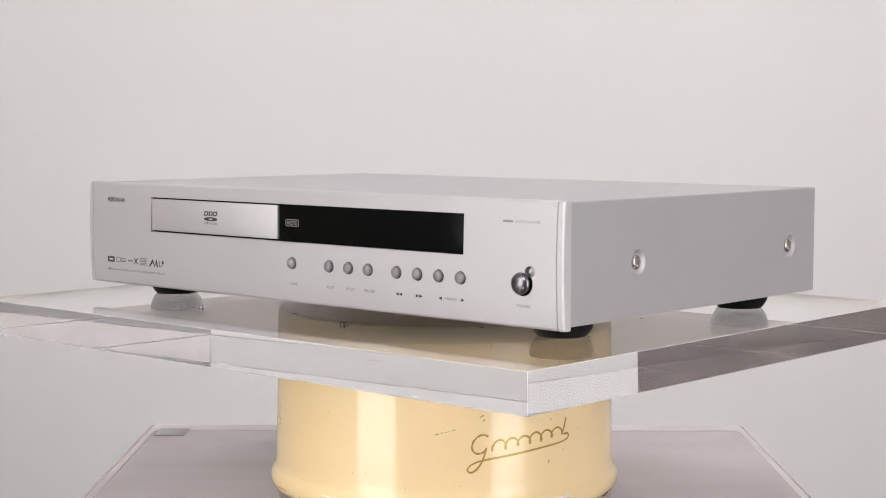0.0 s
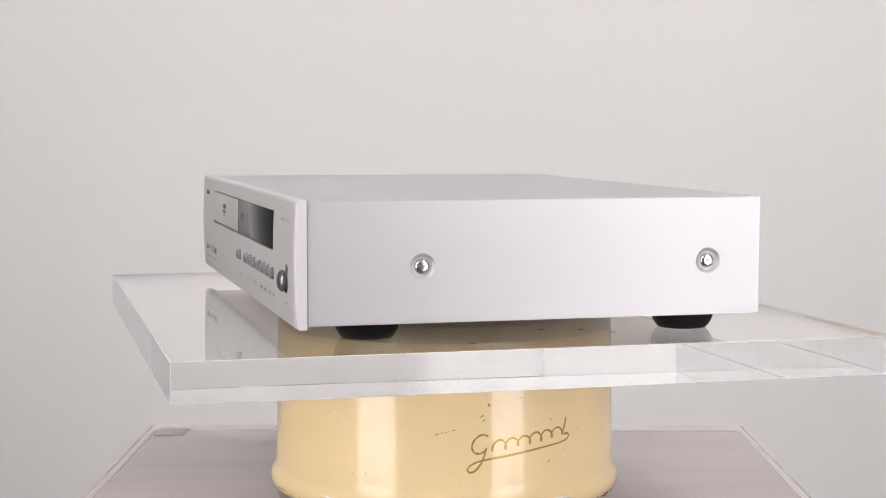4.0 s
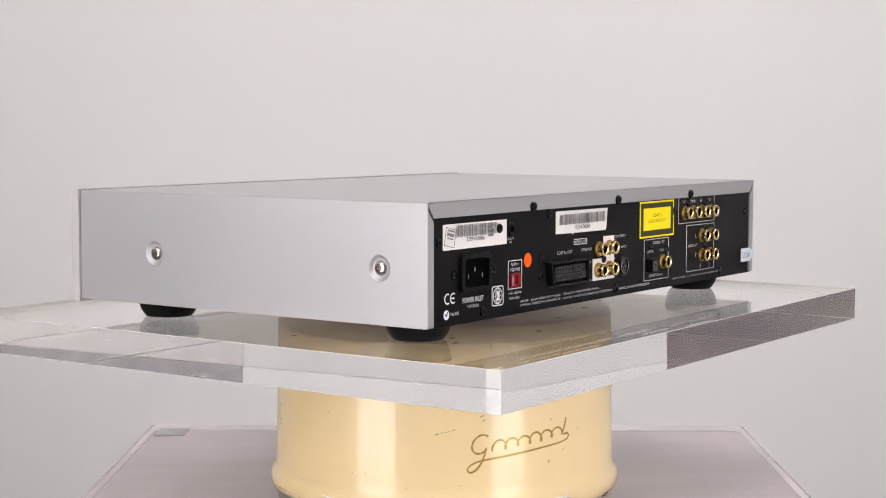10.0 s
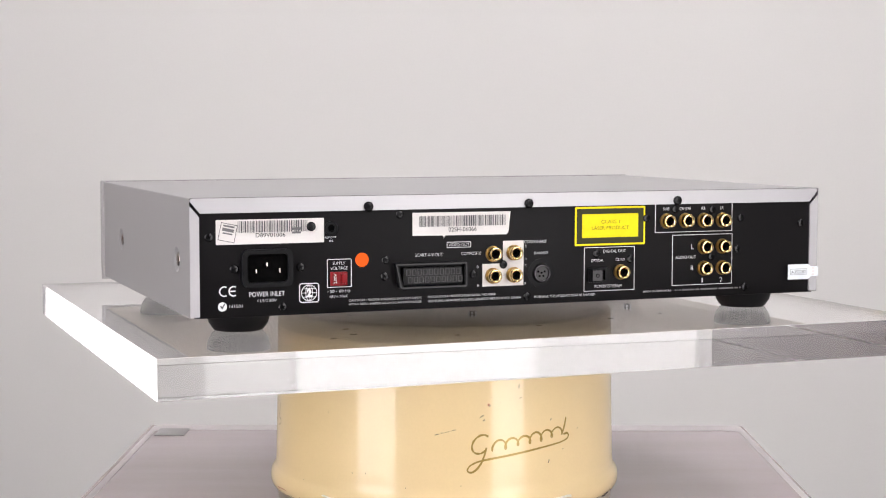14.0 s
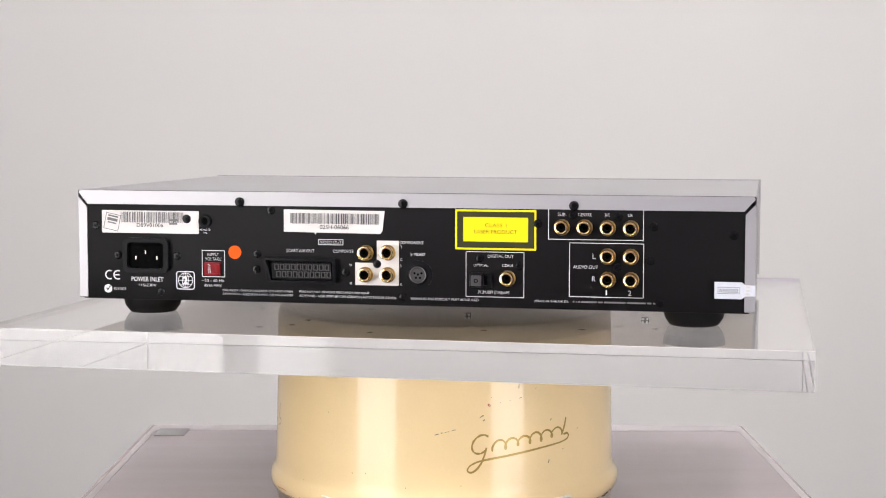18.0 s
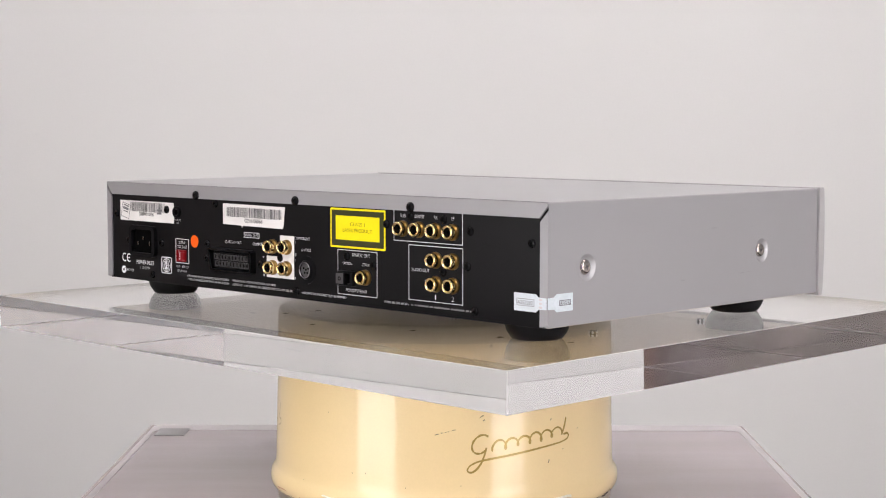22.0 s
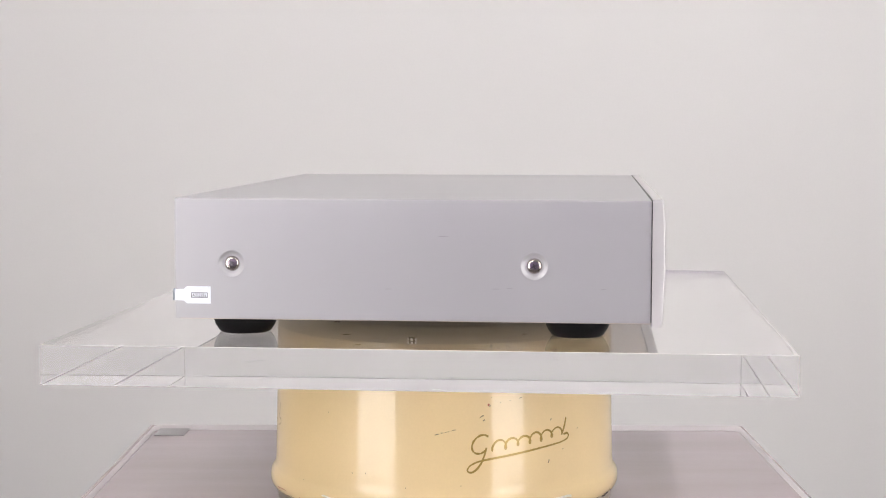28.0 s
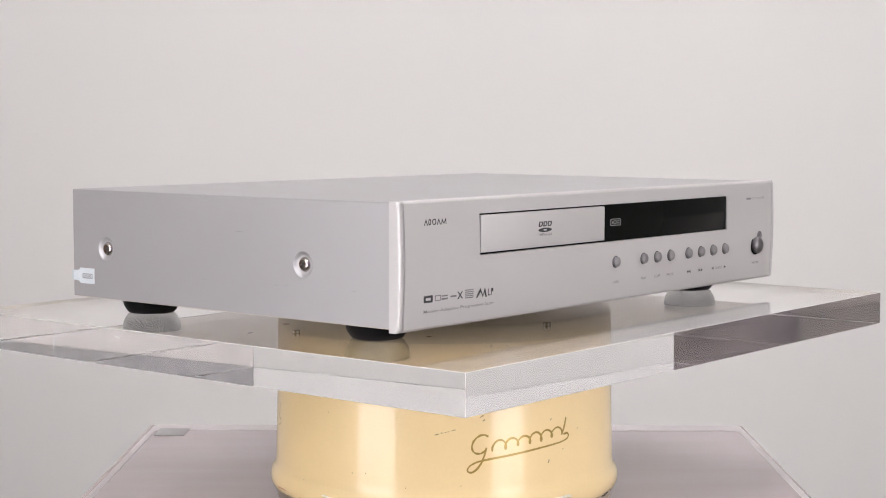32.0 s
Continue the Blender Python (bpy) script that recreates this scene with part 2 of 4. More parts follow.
# ---- room ----
def room():
    tagged(mesh_object("floor", box(-2.9, 2.3, -4.3, 2.0, -0.16, 0, scale=1), FLOOR, smooth=False), "dark grey carpeted floor", "floor", kind="structure")
    tagged(mesh_object("wall_north", box(-2.8, 2.2, 1.7, 1.9, 0, 2.7, scale=1), WALL, smooth=False), "plain off-white painted wall behind the turntable", "wall", kind="structure")
    tagged(mesh_object("wall_south", box(-2.8, 2.2, -4.2, -4.0, 0, 2.7, scale=1), WALL_GREY, smooth=False), "lilac-grey painted wall behind the camera", "wall", kind="structure")
    east = tagged(mesh_object("wall_east", box(2.0, 2.2, -4.0, 1.7, 0, 2.7, scale=1), WALL_EAST, smooth=False), "grey painted wall with pale panelling below", "wall", kind="structure")
    part("dado_panel", box(1.97, 2.0, -3.9, 1.6, 0.03, 0.74, 0.004, 1, 1), WALL_PALE, east, "pale painted lower wall panel")
    west = tagged(mesh_object("wall_west", box(-2.8, -2.6, -4.0, 1.7, 0, 2.7, scale=1), WALL, smooth=False), "off-white painted wall with brown wood panelling", "wall", kind="structure")
    part("wood_panel", box(-2.6, -2.57, -0.05, 1.65, 0.05, 1.36, 0.004, 1, 1), WOOD, west, "plain brown wood panel")
    part("wood_panel", box(-2.6, -2.57, -1.7, -0.054, 0.05, 1.36, 0.004, 1, 1), DARK_WOOD, west, "dark mottled brown wood panel")
    tagged(mesh_object("ceiling", box(-2.9, 2.3, -4.3, 2.0, 2.7, 2.85, scale=1), CEILING, smooth=False), "white painted ceiling", "ceiling", kind="structure")


room()


# ---- lamps ----
def softbox(x, y, z, aim, w, cloth):
    """A tall rectangular softbox on a stand; its cloth front faces aim."""
    m = Matrix.Translation((x, y, 0)) @ pose(0, 0, 0, 0, 0, math.degrees(math.atan2(aim[1] - y, aim[0] - x)) + 90)
    lamp = thing("softbox_lamp", m, "tall rectangular softbox with glowing white cloth on a black stand", "studio lamp", "softboxes beside the camera")
    h, d = 0.80, 0.30
    part("diffuser", box(-w, w, -0.004, 0.0, z - h, z + h, scale=1), cloth, lamp, "glowing white cloth front")
    shell = bmesh.new()
    front = [shell.verts.new((sx * (w + 0.012), -0.02, z + sz * (h + 0.012))) for sx, sz in ((-1, -1), (1, -1), (1, 1), (-1, 1))]
    back = [shell.verts.new((sx * 0.08, d, z + sz * 0.08)) for sx, sz in ((-1, -1), (1, -1), (1, 1), (-1, 1))]
    for i in range(4):
        shell.faces.new([front[i], front[(i + 1) % 4], back[(i + 1) % 4], back[i]])
    shell.faces.new(back)
    part("hood", shell, BLACK_CLOTH, lamp)
    part("head", lathe([(0, 0), (0.06, 0), (0.065, 0.02), (0.065, 0.17), (0.05, 0.19), (0, 0.19)], Matrix.Translation((0, d, z)) @ pose(0, 0, 0, -90), 24, 1), BLACK_PLASTIC, lamp)
    part("pole", lathe([(0, 0.02), (0.014, 0.02), (0.014, z - 0.02), (0, z - 0.02)], Matrix.Translation((0, d + 0.1, 0)), 16, 1), BLACK_PLASTIC, lamp)
    for a in (0, 120, 240):
        e = Vector((0.42 * math.cos(radians(a)), 0.42 * math.sin(radians(a)) + d + 0.1, 0.012))
        part("leg", tube([(0, d + 0.1, 0.42), e], 0.009), BLACK_PLASTIC, lamp)
    return lamp


def fill_panel(x, y, w, d):
    """A flat rectangular ceiling panel added out of view as fill light, w by d millimetres."""
    lamp = thing("fill_panel", pose(x, y, 2.7), "flat glowing ceiling panel, added out of view as fill light", "ceiling light", "ceiling lights")
    w, d = w / 2, d / 2
    part("frame", plate([(-w - 30, -d - 30), (w + 30, -d - 30), (w + 30, d + 30), (-w - 30, d + 30)], 0, 30, pose(0, 0, 0, -90), [[(-w, -d), (w, -d), (w, d), (-w, d)]]), PAPER, lamp)
    part("diffuser", box(-w, w, -d, d, -22, -14), FILL_GLOW, lamp, "glowing white face of the added fill panel")


# added fill panels: for the room, the east wall and the back wall
for x, y, w, d in ((-1.0, -2.4, 1180, 580), (1.05, 0.1, 240, 1600), (-0.45, 0.55, 1180, 150)):
    fill_panel(x, y, w, d)
softbox(-1.042, -1.079, BASE + 0.30, (0, 0), 0.34, DIFFUSER_LEFT)
softbox(0.984, -1.132, BASE + 0.30, (0, 0), 0.28, DIFFUSER_RIGHT)


# ---- plinth ----
def plinth():
    p = thing("plinth", pose(0, 0, 0), "mauve-grey gloss display plinth with a rounded frosted rim", "plinth")
    top = BASE * 1000 - 150
    part("body", box(-252, 256, -300, 252, 0, top - 14, 6, 3), PLINTH, p)
    part("top_plate", box(-254.5, 258.5, -305.5, 250.5, top - 14, top + 1.0, 4, 4), PLINTH, p)
    part("rim", plate(rounded(-249, 254, -301, 245, 5), 0, 0.5, Matrix.Translation((0, 0, top * 0.001 + 0.0015)) @ pose(0, 0, 0, -90), [rounded(-244, 249, -296, 222, 8)]), PLINTH_EDGE, p, "pale frosted rim, broad along the back")
    part("top_inlay", plate(rounded(-244, 249, -296, 222, 8), 0, 0.4, Matrix.Translation((0, 0, top * 0.001 + 0.0013)) @ pose(0, 0, 0, -90)), PLINTH, p, "mauve-grey polished top surface")
    part("tape_patch", plate(rounded(-241, -216, 195, 226, 1), 0, 0.4, Matrix.Translation((0, 0, top * 0.001 + 0.0021)) @ pose(0, 0, 0, -90)), PATCH, p, "small grey patch")
    return p


plinth()


# ---- tin drum ----
DRUM_SIDE = [(8.6, 118.6), (9.6, 120.4), (11.8, 121.6), (15.0, 122.0), (18.8, 121.4), (21.6, 119.6), (24.0, 118.5), (29, 118.1), (70, 117.2), (108, 116.4)]


def on_drum(degrees, z, lift=0.08):
    """A point on the drum's side: degrees round from the camera's side, millimetres up from its foot."""
    r = float(np.interp(z, [p[0] for p in DRUM_SIDE], [p[1] for p in DRUM_SIDE])) + lift
    a = radians(degrees - 90)
    return mm(r * math.cos(a), r * math.sin(a), z)


def ribbon(points, half, lift=0.08):
    """A thin painted stroke on the drum through (degrees, height) points; half its width in millimetres."""
    bm, prev = bmesh.new(), None
    for i, (u, h) in enumerate(points):
        p, q = points[max(i - 1, 0)], points[min(i + 1, len(points) - 1)]
        dx, dz = (q[0] - p[0]) * 2.05, q[1] - p[1]
        l = math.hypot(dx, dz) or 1
        w = half * (1 + 0.18 * math.sin(i * 0.23))
        pair = [bm.verts.new(on_drum(u - dz / l * k * w / 2.05, h + dx / l * k * w, lift)) for k in (-1, 1)]
        if prev:
            bm.faces.new([prev[0], prev[1], pair[1], pair[0]])
        prev = pair
    return bm


def soften(points, steps=5, rounds=4):
    fine = []
    for a, c in zip(points, points[1:]):
        fine += [(a[0] + (c[0] - a[0]) * i / steps, a[1] + (c[1] - a[1]) * i / steps) for i in range(steps)]
    fine.append(points[-1])
    for _ in range(rounds):
        fine = [fine[0]] + [((p[0] + q[0] * 2 + r[0]) / 4, (p[1] + q[1] * 2 + r[1]) / 4) for p, q, r in zip(fine, fine[1:], fine[2:])] + [fine[-1]]
    return fine


def swash(parent, start):
    """A flowing gold pen flourish with a looped underline, laid round the drum's side."""
    bowl = [(10.6 + 5.6 * math.cos(radians(a)) + 1.6 * math.sin(radians(a)), 56.2 + 6.0 * math.sin(radians(a))) for a in range(50, 321, 9)]
    tail = [(14.2, 54.6), (13.6, 51), (11, 44.2), (7.8, 40), (4.2, 37.9), (1.4, 39.3), (3, 42.6), (8, 45.1), (16.4, 46.5), (34.4, 48.8), (54, 51.2), (70, 52.8), (75.6, 54.4), (76.9, 56.7), (75, 58.4), (72, 57.6)]
    loops = []
    for i in range(145):
        k = i / 24
        s = 18.5 + 8.6 * k - 2.2 * math.sin(2 * math.pi * k)
        loops.append((s, 51.6 + (s - 18) * 0.115 + 3.0 - 3.0 * math.cos(2 * math.pi * k) * (1 + 0.12 * math.sin(2.1 * k))))
    tall = [(70.0, 57.6), (71.4, 60), (72.8, 63), (74.3, 68.6)]
    for stroke, smooth in ((bowl + tail, True), (loops, False), (tall, True)):
        pts = soften(stroke) if smooth else stroke
        part("gold_mark", ribbon([(start + s / 2.05, h) for s, h in pts], 0.6), BRASS_INK, parent)


def drum():
    z0 = BASE - 0.1485
    d = thing("tin_drum", pose(0, 0, z0), "cream enamelled tin drum with chipped rim and gold mark", "drum")
    part("shell", lathe([(0, 9.4), (112, 9.4), (116, 8.4)] + [(r, h) for h, r in DRUM_SIDE[:-1]] + [(116.57, 100.2), (114, 100.2)], None, 128), CREAM, d)
    # browner band, added where the drum shows only through the slab
    part("top_band", lathe([(114, 100.2), (116.57, 100.2), (116.4, 108), (115.6, 110.6), (113.5, 111.2), (110, 111.2), (110, 109)], None, 128), TOP_BAND, d, "brownish band round the top")
    # lid colour lightened to make up for light lost under the player
    part("lid", lathe([(0, 110.6), (109.9, 110.6), (109.9, 108.5), (0, 108.5)], None, 96), LID, d, "cream lid, its colour lightened to offset the dimness under the player")
    part("bottom_hoop", lathe([(0, 0.2), (114.5, 0.0), (116.6, 0.4), (117.2, 1.6), (117.0, 8.8), (114, 9.3)], None, 128), FOOT_BAND, d, "worn bare grey-beige foot ring")
    swash(d, 6.25)
    swash(d, -109.0)
    # scratches, specks and chips in the enamel
    for u, h, du, dh in ((-2.4, 62.8, 1.2, 0.7), (-0.8, 63.8, 0.5, 0.2), (0.4, 64.3, 0.35, 0.15), (1.2, 64.6, 0.3, 0.1), (2.9, 65.6, 1.2, 0.5), (24.1, 92.2, 0.15, 2.4), (11.7, 74, 1.3, 1.6), (12.4, 71.5, 0.6, 0.8), (36, 68.7, 0.15, 1.6), (35, 41.5, 0.5, 2.2), (24.6, 84.6, 0.7, 0.4)):
        part("scratch", ribbon([(u - du / 2, h - dh / 2), (u, h + 0.1), (u + du / 2, h + dh / 2)], 0.22), CHIP_DARK, d)
    for u, h, w, mat in ((14.7, 98.6, 1.3, CHIP_DARK), (14.9, 86, 0.25, CHIP_DARK), (16.2, 84.2, 0.25, CHIP_DARK), (17.8, 82.5, 0.25, CHIP_DARK), (13.9, 81.3, 0.8, CHIP_RED), (14.3, 80.6, 0.5, CHIP_DARK), (21, 83.4, 0.35, CHIP_DARK), (-25.4, 35.4, 0.4, CHIP_DARK), (-30.1, 34.6, 0.3, CHIP_DARK), (5.2, 30, 0.25, CHIP_DARK),
                         (-40, 72, 0.3, CHIP_DARK), (48, 60, 0.3, CHIP_DARK), (-12, 28, 0.3, CHIP_DARK), (41, 48, 0.3, CHIP_DARK), (30, 90, 0.25, CHIP_DARK), (-52, 24, 0.3, CHIP_DARK)):
        part("speck", ribbon([(u - 0.3 * w, h - 0.7 * w), (u, h), (u + 0.25 * w, h + 0.8 * w)], w * 0.6), mat, d)
    rnd = random.Random(3)
    for u0, u1, mat, w in ((-84, -46, CHIP_DARK, 0.8), (-68, -61, CHIP_RED, 1.9), (-52, -44, CHIP_RED, 0.8), (-30, -6, CHIP_DARK, 0.5), (12, 30, CHIP_DARK, 0.6), (52, 86, CHIP_DARK, 0.9), (64, 69, CHIP_DARK, 1.7), (-41, -33, CHIP_WHITE, 0.5), (36, 43, CHIP_WHITE, 0.7)):
        n = max(4, int((u1 - u0) / 1.5))
        pts = [(u0 + (u1 - u0) * i / n, 8.9 + rnd.uniform(0, 1.2) + (1.6 if mat is CHIP_RED else 7.6 if mat is CHIP_WHITE else 0)) for i in range(n + 1)]
        part("chipped_edge", ribbon(pts, w, 0.12), mat, d)
    return d


drum()


# ---- turntable slab ----
def slab():
    s = thing("acrylic_slab", pose(0, 0, BASE - 0.0363), "thick clear acrylic slab with scuffed polished edges on the drum", "turntable platform")
    sheet = mesh_object("sheet", box(-248.2, 246.8, -214.2, 205.9, 0.25, 23.3, 0.2, 1), ACRYLIC, s, smooth=False)
    sheet.data.materials.append(ACRYLIC_EDGE)
    sheet.data.materials.append(ARRIS)
    for f in sheet.data.polygons:
        f.material_index = 2 if max(abs(c) for c in f.normal) < 0.99 else 0 if abs(f.normal.z) > 0.5 else 1
    rnd = random.Random(8)

    def scuff(face, u, v, length, slope):
        """A short worn scratch on one of the slab's faces: u along it, v up (or back, on the top)."""
        at = {"right": lambda a, c: (246.85, a, c), "left": lambda a, c: (-248.25, a, c), "front": lambda a, c: (a, -214.25, c), "rear": lambda a, c: (a, 205.95, c), "top": lambda a, c: (a, c, 23.35)}[face]
        bm, prev = bmesh.new(), None
        n = 6
        for i in range(n + 1):
            a = u + length * (i / n - 0.5)
            c = v + slope * length * (i / n - 0.5) + rnd.uniform(-0.25, 0.25)
            w = (0.03 + rnd.uniform(0.05, 0.2)) * (1.0 if 0 < i < n else 0.25)
            pair = [bm.verts.new(mm(*at(a, c + k * w))) for k in (-1, 1)]
            if prev:
                bm.faces.new([prev[0], prev[1], pair[1], pair[0]])
            prev = pair
        part("scuff", bm, SCUFF, s)

    for face, u, v, length, slope in (("right", -76, 16.3, 6, 0.15), ("right", 67, 17.3, 5, -0.7), ("right", 151, 12.3, 13, -0.14), ("right", 1, 1.5, 5, 0.1), 
                                      ("left", 54, 18.3, 7, 0.3), ("left", -90, 18.3, 5, 0.5), ("left", -18, 1.6, 6, 0.1), 
                                      ("front", 95, 6, 14, -0.06), ("front", 170, 2.0, 5, 0.1), 
                                      ("rear", -80, 17, 16, 0.05), 
                                      ("top", 136, 155, 2.4, 0.4), ("top", 135, 181, 1.4, 0.2), ("top", -179, 185, 2.2, 0.3), ("top", -199, 156, 2.6, -0.5), ("top", 228, 60, 2, 0.4),
                                      ("top", -226, -44, 2.5, 0.5), ("top", -120, -180, 3, 0.3), ("top", 40, -190, 2, 0.5), ("top", 190, -170, 2.5, -0.4), ("top", 60, 180, 2, 0.2)):
        scuff(face, u, v, length, slope)
    return s


TURNTABLE = slab()


# ---- the disc player ----
PLAYER = thing("disc_player", pose(0, 0, BASE), "silver hi-fi disc player with black rear panel full of gold sockets", "disc player")


def player_body():
    p = PLAYER
    xl, xr, zt, zb, y0, y1 = -214.8, 212.6, 68.2, -1.0, -135.4, 136.4
    # folded cover: sides with pressed dimples, rounded shoulders, top
    bm = bmesh.new()
    r, n = 1.0, 5

    def quad(pts):
        bm.faces.new([bm.verts.new(mm(*q)) for q in pts])

    sec = [(xr - r + r * math.sin(radians(90 - a)), zt - r + r * math.cos(radians(90 - a))) for a in [90 * i / n for i in range(n + 1)]]
    top = sec + [(xl + xr - x, z) for x, z in sec[::-1]]
    rows = [[bm.verts.new(mm(x, y, z)) for x, z in top] for y in (y0, y1)]
    for i in range(len(top) - 1):
        bm.faces.new([rows[0][i], rows[0][i + 1], rows[1][i + 1], rows[1][i]])
    for x, s in ((xr, 1), (xl, -1)):
        loops = [[(y0, zb), (y1, zb), (y1, zt - r), (y0, zt - r)], circle(-70, 30.7, 7.6, 28), circle(103.5, 30.7, 7.6, 28)]
        vs = [bm.verts.new(mm(x, y, z)) for l in loops for y, z in l]
        for t in tessellate_polygon([[Vector((y, z, 0)) for y, z in l] for l in loops]):
            bm.faces.new([vs[i] for i in t])
        quad([(x, y0, zb), (x, y1, zb), (x - s * 6, y1, zb), (x - s * 6, y0, zb)])
        quad([(x, y0, zb), (x, y0, zt - r), (x - s * 1.2, y0, zt - r), (x - s * 1.2, y0, zb)])
    bmesh.ops.remove_doubles(bm, verts=bm.verts[:], dist=1e-6)
    cover = part("cover", bm, SILVER, p, "folded silver sheet-metal cover")
    # rear flanges of the cover, mitred with a gap at the corners
    rear = face_matrix("rear", 136.4)
    part("top_flange", plate([(-206.3, 59.2), (207.9, 59.2), (214.3, 66.4), (213.4, 67.9), (-211.4, 67.9), (-212.3, 66.4)], 0, 1.3, rear), SILVER, cover)
    part("side_flange", plate([(-212.5, -0.6), (-206.9, -0.6), (-206.9, 57.2), (-212.5, 63.6)], 0, 1.3, rear), SILVER, cover)
    part("side_flange", plate([(208.6, -0.6), (214.7, -0.6), (214.7, 63.6), (208.6, 57.2)], 0, 1.3, rear), SILVER, cover)
    # chassis tray behind and below
    part("chassis", box(xl + 1.6, xr - 1.6, y0 - 0.5, 134.1, -0.9, 66.4, 0.3), BLACK_STEEL, p, "black steel chassis")
    part("base_plate", box(xl + 1.8, xr - 1.8, y0 - 0.5, 134.0, -1.6, -0.95, 0.2), ZINC, p, "zinc-plated steel base plate")
    # black strip stands in for the line of shade behind the front panel
    part("gasket", box(xl + 1.5, xr - 1.5, -135.9, -135.0, 40, 68.3), BLACK_PLASTIC, p, "thin black strip standing in for the shaded gap behind the front panel")
    # pressed dimples with cross-head screws
    for side, x in (("right", xr), ("left", -xl)):
        for y in (-70, 103.5):
            m = face_matrix(side, x) @ Matrix.Translation(mm(y if side == "right" else -y, 0, 30.7)) @ pose(0, 0, 0, 90)
            dimple = part("dimple", lathe([(8.4, 0.02), (7.9, 0.14), (7.3, 0.0), (6.3, -0.95), (5.5, -1.4), (4.9, -1.5), (0, -1.5)], m, 32), SILVER, cover)
            scr = part("screw", lathe([(4.4, -1.5), (4.3, -1.1), (3.8, -0.5), (3.1, -0.1), (2.3, 0.06), (0, 0.1)], m, 24), STEEL, dimple, "polished domed screw")
            for a in (20, 110):
                part("slot", plate(rounded(-1.6, 1.6, -0.36, 0.36, 0.3, 3), 0, 0.06, m @ pose(0, 0, 0.00008, 90, 0, 0) @ pose(0, 0, 0, 0, a, 0)), DARK_CHROME, scr)
    # fine scratches on one side
    for u, z, w in ((18.5, 47.2, 5.5), (-13.0, 17.0, 3.5), (48.5, 17.6, 4.0), (56.0, 18.0, 3.0), (109.0, 18.0, 2.6)):
        bars([(u - w / 2, u + w / 2, z - 0.16, z + 0.16)], face_matrix("left", -xl) @ Matrix.Translation((0, -0.00002, 0)), SCUFF, cover, 0.04, "scratch")
    # feet
    for x, y in ((-178.5, -94.3), (176.1, -94.2), (-177.9, 103.5), (175.6, 103.5)):
        part("foot", lathe([(0, 0), (19.2, 0), (19.0, -4.5), (18.0, -8.0), (15.4, -12.1), (14.2, -12.85), (0, -12.85)], Matrix.Translation(mm(x, y, 0)), 40), RUBBER, p, "round tapered black rubber foot")
    # underside studs; their white dots stand in for lamp glints on polished metal
    for x, y in ((-141, 7.4), (-18, 8.0), (-7, -93), (-152, -93)):
        stud = part("stud", lathe([(0, -1.6), (2.7, -1.6), (2.7, -4.9), (2.3, -5.3), (0, -5.3)], Matrix.Translation(mm(x, y, 0)), 24), BLACK_PLASTIC, p, "small dark stud under the case with white dots painted as glints")
        for a in range(0, 360, 60):
            for z in (-2.2, -4.3):
                part("pip", lathe([(0.85, 0), (0.8, 0.3), (0.45, 0.65), (0, 0.75)], Matrix.Translation(mm(x, y, z)) @ pose(0, 0, 0, 0, 0, a) @ pose(0.0026, 0, 0, 0, 90, 0), 10), PRINT_WHITE, stud)
    # ventilation holes in the base plate, their shade drawn as black discs
    for x, y, r in ((87, 42, 2.2), (91, 69, 2.2), (109, 84, 2.2), (-103, 54, 2.4), (60, -30, 2.0), (-40, 70, 2.0), (30, 96, 2.0), (140, -20, 2.2), (-90, -60, 2.0), (-150, 40, 2.0)):
        part("hole", lathe([(0, -1.72), (r, -1.72), (r, -1.62), (0, -1.62)], Matrix.Translation(mm(x, y, 0)), 16), PIT, p)


